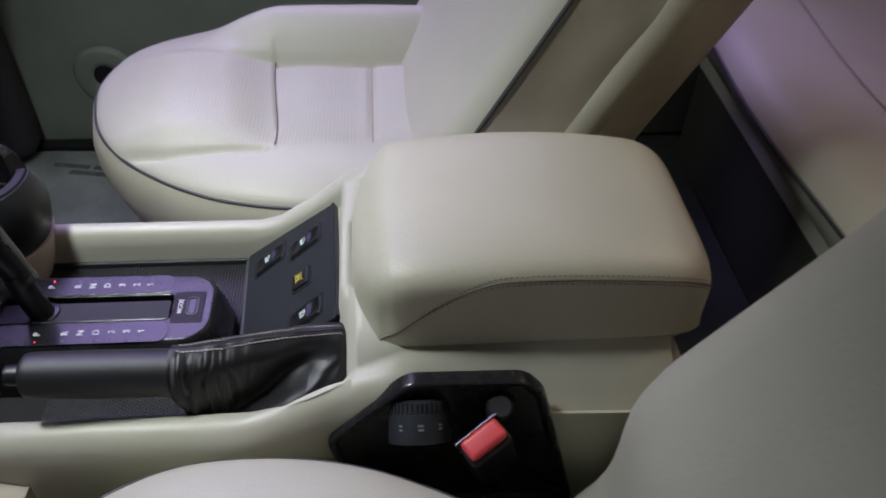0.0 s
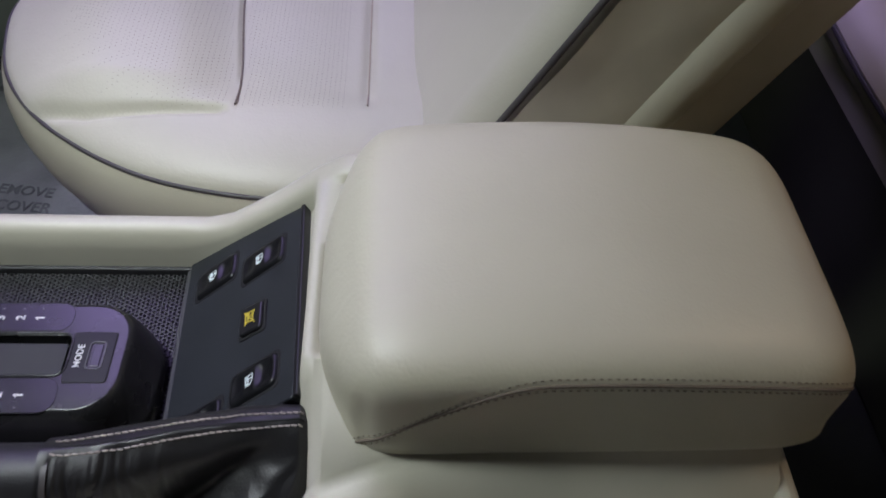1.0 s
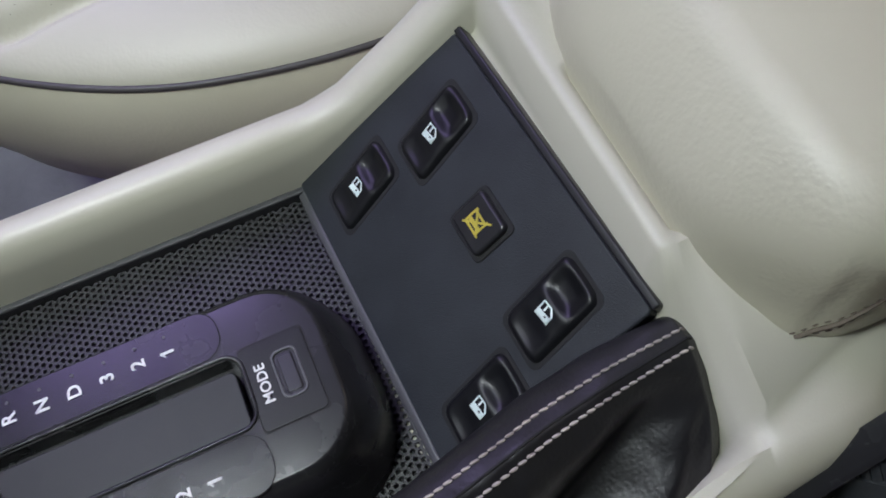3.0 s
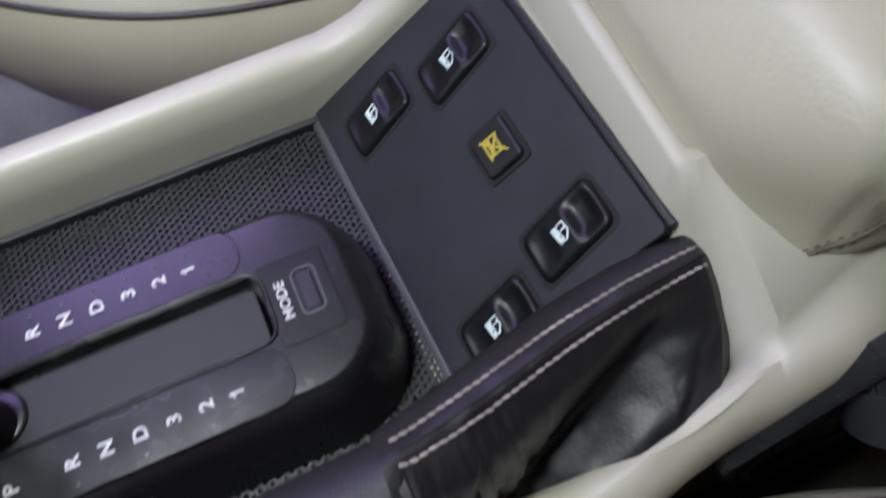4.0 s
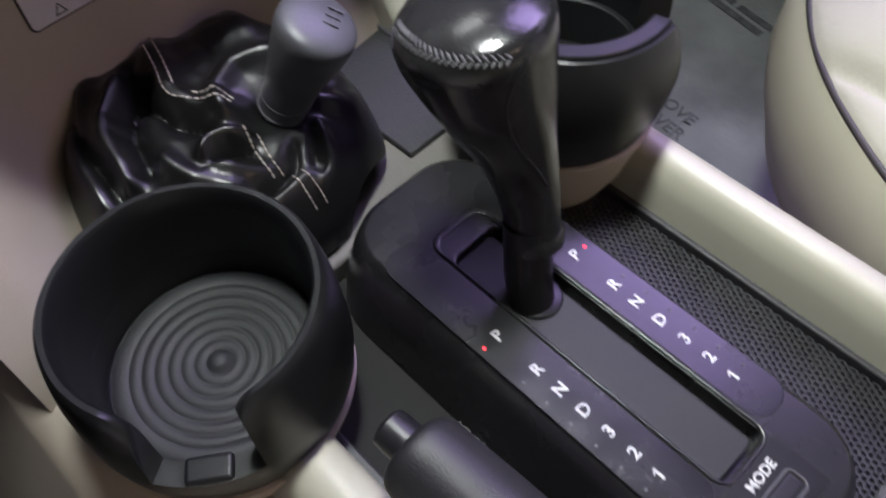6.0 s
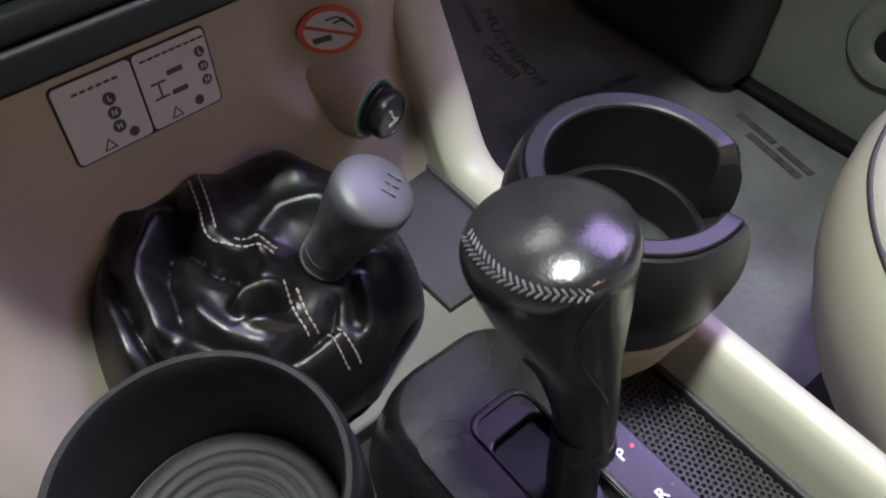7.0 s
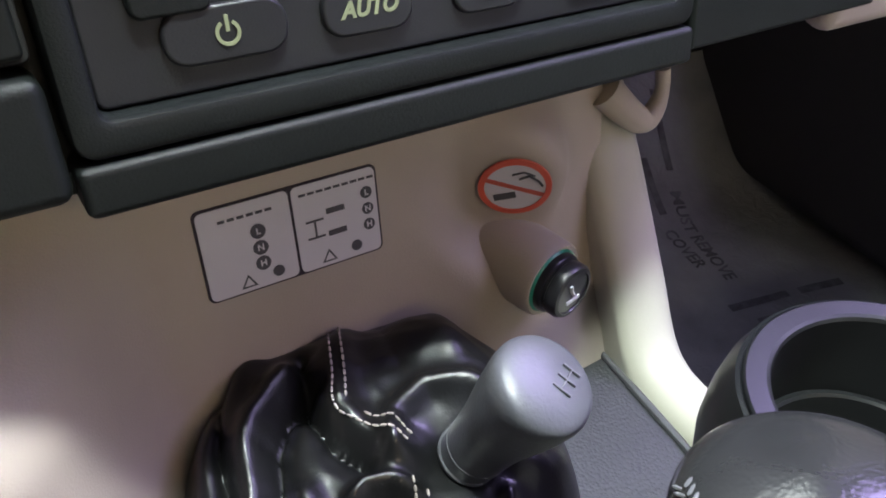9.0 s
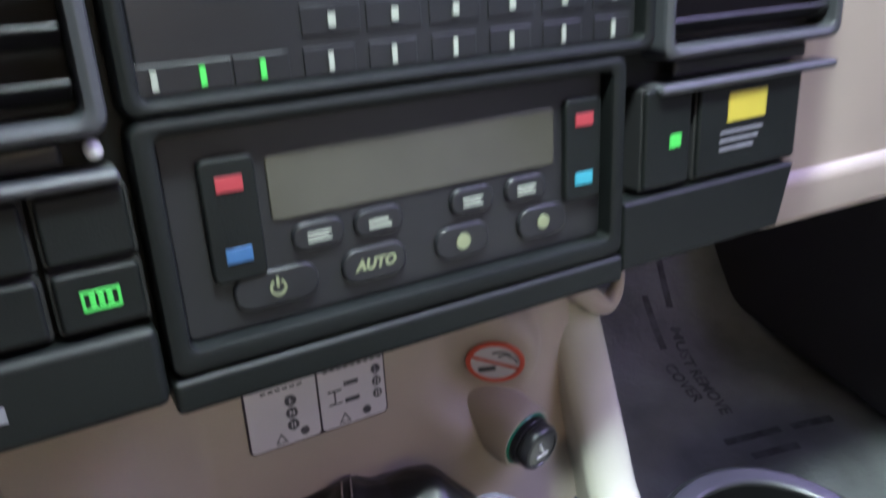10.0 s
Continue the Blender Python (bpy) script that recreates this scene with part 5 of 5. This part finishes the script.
def seat(sign, label, back_y, outline, sag, r_edge, pipe_d, shift):
    s = thing("front_seat", pose(sign * 0.365, 0.03, 0.10), label, "seat", "front seats")
    fl = Matrix.Translation((0.020 if sign < 0 else 0.0, 0, 0)) @ Matrix.Diagonal((sign, 1, 1, 1))

    def put(name, bm, mat, lab="", angle=60):
        bm.transform(fl)
        if sign < 0:
            bmesh.ops.reverse_faces(bm, faces=bm.faces)
        return part(name, bm, mat, s, lab, angle=angle)

    edge = [Vector((p[0], p[1])) for p in spline(outline, 240)]
    rear = [Vector((edge[-1].x + (edge[0].x - edge[-1].x) * k / 60, -0.20)) for k in range(1, 60)]
    loop = edge + rear
    cen = Vector((0.365, 0.0))
    rings = []
    for i in range(110):
        k = 1 - i / 110
        row = []
        for p in loop:
            q = cen + (p - cen) * k
            row.append((q.x, q.y, cushion_z(q.x, q.y, k)))
        rings.append(row)
    put("cushion", loft(rings, cap0=False), HIDE, "smooth cream leather cushion with sewn insert")
    side = []
    for d, z in ((0.0, 0.432), (0.006, 0.424), (0.011, 0.405), (0.011, 0.382), (0.005, 0.356), (-0.004, 0.334), (-0.009, 0.324), (-0.009, 0.319), (-0.016, 0.310), (-0.026, 0.300), (-0.045, 0.298)):
        side.append([(cen.x + (p.x - cen.x) * (1 + d / 0.25), cen.y + (p.y - cen.y) * (1 + d / 0.28), z) for p in loop])
    put("skirt", loft(side, cap0=False), HIDESIDE, "cream vinyl cushion side")
    put("piping", tube([(p.x, p.y, 0.4325) for p in edge], 0.0020, 8), PIPING, "dark grey piping")
    # A brown line paints the shade along the front insert seam.
    put("front_seam", tube([(x, seam_y(x) - 0.001, cushion_z(x, seam_y(x) - 0.001, 0.3) + 0.0003) for x in np.linspace(0.246, 0.448, 24)], 0.0010, 6), SHADETHREAD, "sewn seam with its shade painted as a dark line")
    put("middle_seam", tube([(x, -0.066, cushion_z(x, -0.066, 0.3) + 0.0006) for x in np.linspace(0.250, 0.444, 24)], 0.0008, 6), CREAMTHREAD)
    dots, faces = [], []
    for j in range(64):
        for i in range(42):
            x, y = 0.247 + 0.0048 * (i + 0.5 * (j % 2)), -0.045 + 0.0042 * j
            if x > 0.435 or y > 0.240 - 2.2 * (x - 0.36) ** 2 - 0.03 or abs(y - seam_y(x)) < 0.006:
                continue
            o = len(dots)
            inner = Vector((x, y)) - cen
            rim = min(((p - cen).length for p in loop[::6] if (p - cen).angle(inner) < 0.12), default=0.2) if inner.length > 0.02 else 1.0
            z = cushion_z(x, y, min(1.0, inner.length / rim)) + 0.0004
            dots += [(x + 0.0005 * math.cos(a), y + 0.0005 * math.sin(a), z) for a in np.linspace(0, 2 * math.pi, 6)[:-1]]
            faces.append(tuple(range(o, o + 5)))
    me = bpy.data.meshes.new("perforation")
    me.from_pydata(dots, [], faces)
    holes = bmesh.new()
    holes.from_mesh(me)
    bpy.data.meshes.remove(me)
    tagged(put("perforation", holes, SHADETHREAD), "fine perforation holes", kind="stuff")
    put("base", rbox(0.23, 0.50, -0.22, 0.17, 0.10, 0.31, 0.01), DARKCARPET)
    # backrest, leaning back
    up = Vector((0, -0.50, 0.866))
    fwd = Vector((0, 0.866, 0.50))
    org = Vector((0, back_y, 0.400))

    def low(h):
        return Vector((0, -sag * smooth01(0.20, 0.0, h), 0))

    rings = []
    for i in range(27):
        h = -0.02 + 0.68 * i / 26
        wid = 0.200 - 0.020 * smooth01(0.05, 0.5, h) - 0.04 * smooth01(0.45, 0.66, h)
        row = []
        for x, d in rrect(-wid, wid, -0.185, 0.0, r_edge, 7):
            inner = smooth01(0.125, 0.095, abs(x)) * smooth01(-0.06, -0.02, d)
            end = smooth01(0.62, 0.66, h)
            p = org + low(h) + up * (h - 0.02 * end) + fwd * (d - 0.050 * inner)
            row.append((0.365 + x * (1 - 0.25 * end), p.y, p.z))
        rings.append(row)
    put("backrest", loft(rings), HIDE, "cream leather backrest, leaning back", 50)
    wid = lambda h: 0.200 - 0.020 * smooth01(0.05, 0.5, h)
    hs = np.linspace(0.0, 0.58, 40)

    def edge_at(d, out=0.0):
        return [(0.365 - wid(h) - out, *(org + low(h) + up * h + fwd * d)[1:]) for h in hs]
    put("back_piping", tube(edge_at(pipe_d, 0.000), 0.0027, 8), PIPING, "dark grey piping")
    rows = []
    for h in hs:
        row = []
        for d in [q + shift for q in (-0.024, -0.040, -0.060, -0.080, -0.098)]:
            p = org + low(h) + up * h + fwd * d
            w_ = 0.0025 + 0.004 * noise.noise(Vector((d * 30, h * 16, 2.0))) + 0.003 * math.sin(h * 70 + d * 60) * smooth01(0.25, 0.05, h)
            row.append((0.365 - wid(h) - max(0.0012, w_ + 0.002), p.y, p.z))
        rows.append(row)
    put("side_panel", loft(rows, closed=False), BACKSIDE, "creased grey-beige side panel")
    rows = []
    for h in hs:
        row = []
        for k in range(7):
            a = math.pi * k / 6
            p = org + low(h) + up * h + fwd * (-0.113 + shift + 0.019 * math.cos(a))
            row.append((0.365 - wid(h) - 0.013 * math.sin(a) + 0.001, p.y, p.z))
        rows.append(row)
    put("side_rib", loft(rows, closed=False), HIDESIDE, "raised cream rib")
    rows = []
    for h in hs:
        row = []
        for d in (-0.130, -0.150, -0.172, -0.188):
            p = org + low(h) + up * h + fwd * d
            row.append((0.365 - wid(h) - 0.0016 + 0.03 * smooth01(-0.16, -0.20, d), p.y, p.z))
        rows.append(row)
    put("back_shell", loft(rows, closed=False), BACKSIDE, "grey-beige rear shell")
    return s


seat(1, "cream leather passenger seat with dark piping, empty", -0.080, OUT, 0.0, 0.035, -0.018, 0.0)
seat(-1, "cream leather driver seat with dark piping, empty", -0.155, OUT_DRIVER, 0.07, 0.060, -0.046, -0.045)

rear_seat = thing("rear_seat", pose(0.0, -0.8, 0.10), "pale leather rear bench seat with dark base", "seat")
rows = []
for x in np.linspace(-0.70, 0.70, 57):
    bol = 0.010 * math.cos(x * 9)
    rows.append([(x, y, z + (bol if z > 0.40 else 0)) for y, z in ((-0.640, 0.335), (-0.602, 0.37), (-0.582, 0.405), (-0.578, 0.425), (-0.590, 0.446), (-0.620, 0.462), (-0.70, 0.47), (-0.85, 0.462), (-1.05, 0.445), (-1.06, 0.30), (-0.64, 0.30))])
part("cushion", loft(rows), HIDE, rear_seat, "pale pinkish leather cushion")
part("front_piping", tube([(x, -0.580, 0.418 + 0.010 * math.cos(x * 9)) for x in np.linspace(-0.70, 0.70, 57)], 0.0035, 8), PIPING, rear_seat)
part("seat_base", rbox(-0.70, 0.70, -1.05, -0.645, 0.10, 0.335, 0.01), material("dark_olive_trim", (0.05, 0.055, 0.035), 0.7, grain=0.4), rear_seat, "dark olive base panel")
part("backrest", rbox(-0.70, 0.70, -1.20, -1.04, 0.42, 1.0, 0.04, 4), HIDE, rear_seat)
part("seam", tube([(x, -0.71, 0.473 + 0.010 * math.cos(x * 9)) for x in np.linspace(-0.70, 0.70, 57)], 0.0012, 6), CREAMTHREAD, rear_seat)

# ---- passenger footwell ----
cover = thing("floor_cover", pose(0.45, 0.6, 0.10), "grey paper floor cover with faded black print", "floor mat")
rows = []
for i in range(31):
    x = 0.165 + 0.565 * i / 30
    row = []
    for j in range(31):
        y = 0.22 + 0.77 * j / 30
        row.append((x, y, 0.106 + 0.006 * noise.noise(Vector((x * 7, y * 7, 0))) + 0.22 * smooth01(0.80, 1.10, y)))
    rows.append(row)
part("sheet", loft(rows, closed=False), FILM, cover)


def cover_z(x, y):
    return 0.106 + 0.006 * noise.noise(Vector((x * 7, y * 7, 0))) + 0.22 * smooth01(0.80, 1.10, y)


def on_cover(bm, lift=0.0016):
    """Lay flat print on the wavy sheet."""
    for v in bm.verts:
        v.co.z = cover_z(v.co.x, v.co.y) + lift + (v.co.z if abs(v.co.z) < 0.001 else 0.0)
    return bm


def cover_text(body, x, y, turn, size=0.0235):
    part("lettering", on_cover(lettering(body, size, pose(x, y, 0, 0, 0, turn), 0.0003, 0.0004)), FADED, cover, "faded black lettering")


def cover_bar(x, y, turn, length, height=0.0105):
    bm = rbox(-length / 2, length / 2, -height / 2, height / 2, -0.0003, 0.0003, 0)
    bmesh.ops.subdivide_edges(bm, edges=bm.edges[:], cuts=3, use_grid_fill=True)
    bm.transform(pose(x, y, 0, 0, 0, turn))
    part("worn_word", on_cover(bm), FADED, cover, "illegible worn word")


# two lines of print, repeated over the sheet
cover_bar(0.5690, 0.9260, -101, 0.080)
cover_text("MUST REMOVE", 0.5400, 0.7880, -101)
cover_bar(0.5250, 0.8740, -95, 0.064)
cover_text("COVER", 0.5110, 0.7830, -95)
cover_bar(0.5260, 0.6660, -9, 0.078)
cover_bar(0.6100, 0.6520, -9, 0.060)
cover_bar(0.5330, 0.6340, -9, 0.064)
cover_text("REMOVE", 0.4740, 0.4080, -97)
cover_text("COVER", 0.4450, 0.3980, -97)
cover_bar(0.6820, 0.4790, -101, 0.066)
cover_bar(0.6690, 0.4110, -101, 0.056)
cover_bar(0.6560, 0.4350, -101, 0.090)
tagged(part("trim_footwell", rbox(0.675, 0.757, 0.535, 1.01, 0.115, 0.46, 0.035, 8), DARKCARPET), "black carpeted rounded footwell side panel", "trim", kind="structure")
tagged(part("trim_sill", rbox(0.735, 0.757, -0.50, 0.60, 0.10, 0.118, 0.006), PIT), "black rubber door seal along the sill", "trim", kind="structure")
speaker = thing("door_speaker", pose(0.757, 0.40, 0.25), "round dark speaker grille in a raised door ring", "speaker")
sp = lathe([(0.0, 0.004), (0.020, 0.004), (0.024, 0.009), (0.034, 0.012), (0.050, 0.009), (0.056, 0.0)], 40)
sp.transform(pose(0, 0, 0, 0, -90, 0))
part("ring", sp, DOORCARD, speaker, local=True)
sp = lathe([(0.0, 0.006), (0.020, 0.006), (0.021, 0.003)], 32)
sp.transform(pose(0, 0, 0, 0, -90, 0))
part("grille", sp, PIT, speaker, local=True)

# ---- seat belt buckles and the driver-side pod ----
pod = thing("console_side_pod", pose(-0.135, -0.13, 0.40), "black plastic pod with a round dial on the console side", "control pod")
def pod_x(z):
    return -0.1255 - 0.12 * (0.480 - z)


face = rounded([(-0.089, 0.494), (-0.184, 0.492), (-0.201, 0.474), (-0.240, 0.335), (-0.060, 0.345), (-0.032, 0.396), (-0.022, 0.430)], 0.010)
rings = []
for shrink, out in ((0.0, 0.012), (0.0, 0.002), (0.0015, 0.0), (0.0050, 0.0), (0.0065, 0.0010), (0.0080, 0.0030), (0.0090, 0.0034)):
    rings.append([(pod_x(z) + out, y, z) for y, z in inset(face, shrink)])
part("tray", loft(rings, cap0=False), HOUSING, pod, "black textured recessed tray", angle=40)
DIALM = pose(-0.1330, -0.099, 0.447) @ pose(0, 0, 0, 0, 50, 0)
dial = lathe([(0.0, 0.024), (0.0210, 0.024), (0.0240, 0.0215), (0.0240, 0.014), (0.0252, 0.013), (0.0252, -0.010), (0.0, -0.010)], 40)
dial.transform(DIALM)
part("dial", dial, PANEL, pod, "charcoal ridged dial with pale symbols")
for k in range(40):
    b = rbox(0.0230, 0.0251, -0.0009, 0.0009, 0.0140, 0.0225, 0)
    b.transform(DIALM @ pose(0, 0, 0, 0, 0, 360 * k / 40))
    part("dial_ridge", b, PANEL, pod)
for k, w in ((-1, 0.0030), (0, 0.0045), (1, 0.0030)):
    for j in (-1, 1):
        b = rbox(0.0247, 0.0257, -w / 2, w / 2, -0.0008, 0.0008, 0)
        b.transform(DIALM @ pose(0, 0, 0.003 + 0.0016 * j, 0, 0, 180 + 38 * k))
        part("dial_mark", b, GREYTRIM, pod)
knob2 = lathe([(0.0, 0.014), (0.008, 0.014), (0.0105, 0.011), (0.011, -0.006), (0.0, -0.006)], 24)
knob2.transform(pose(-0.127, -0.163, 0.462) @ pose(0, 0, 0, 0, -30, 0))
part("second_knob", knob2, BLACK, pod)


def buckle(m, label):
    b = thing("seat_belt_buckle", m, label, "seat belt buckle")
    part("body", rbox(-0.0195, 0.0195, -0.0125, 0.0125, -0.075, 0.0, 0.004), SATIN, b, local=True)
    part("release_button", rbox(-0.0175, 0.0175, -0.0090, 0.0090, -0.002, 0.009, 0.004), REDPLASTIC, b, "red release button", local=True)
    part("slot_plate", rbox(-0.0205, 0.0205, 0.0092, 0.0115, -0.010, 0.005, 0.001), STEEL, b, local=True)
    return b


buckle(look((-0.157, -0.148, 0.462), (-0.157 + 0.045, -0.175, 0.33)) @ pose(0, 0, 0, 0, 0, 62), "black seat belt buckle with a red release button")
buckle(look((0.164, -0.089, 0.469), (0.160, -0.107, 0.347)) @ pose(0, 0, 0, 0, 0, 90), "black seat belt buckle with a red button beside the passenger seat")
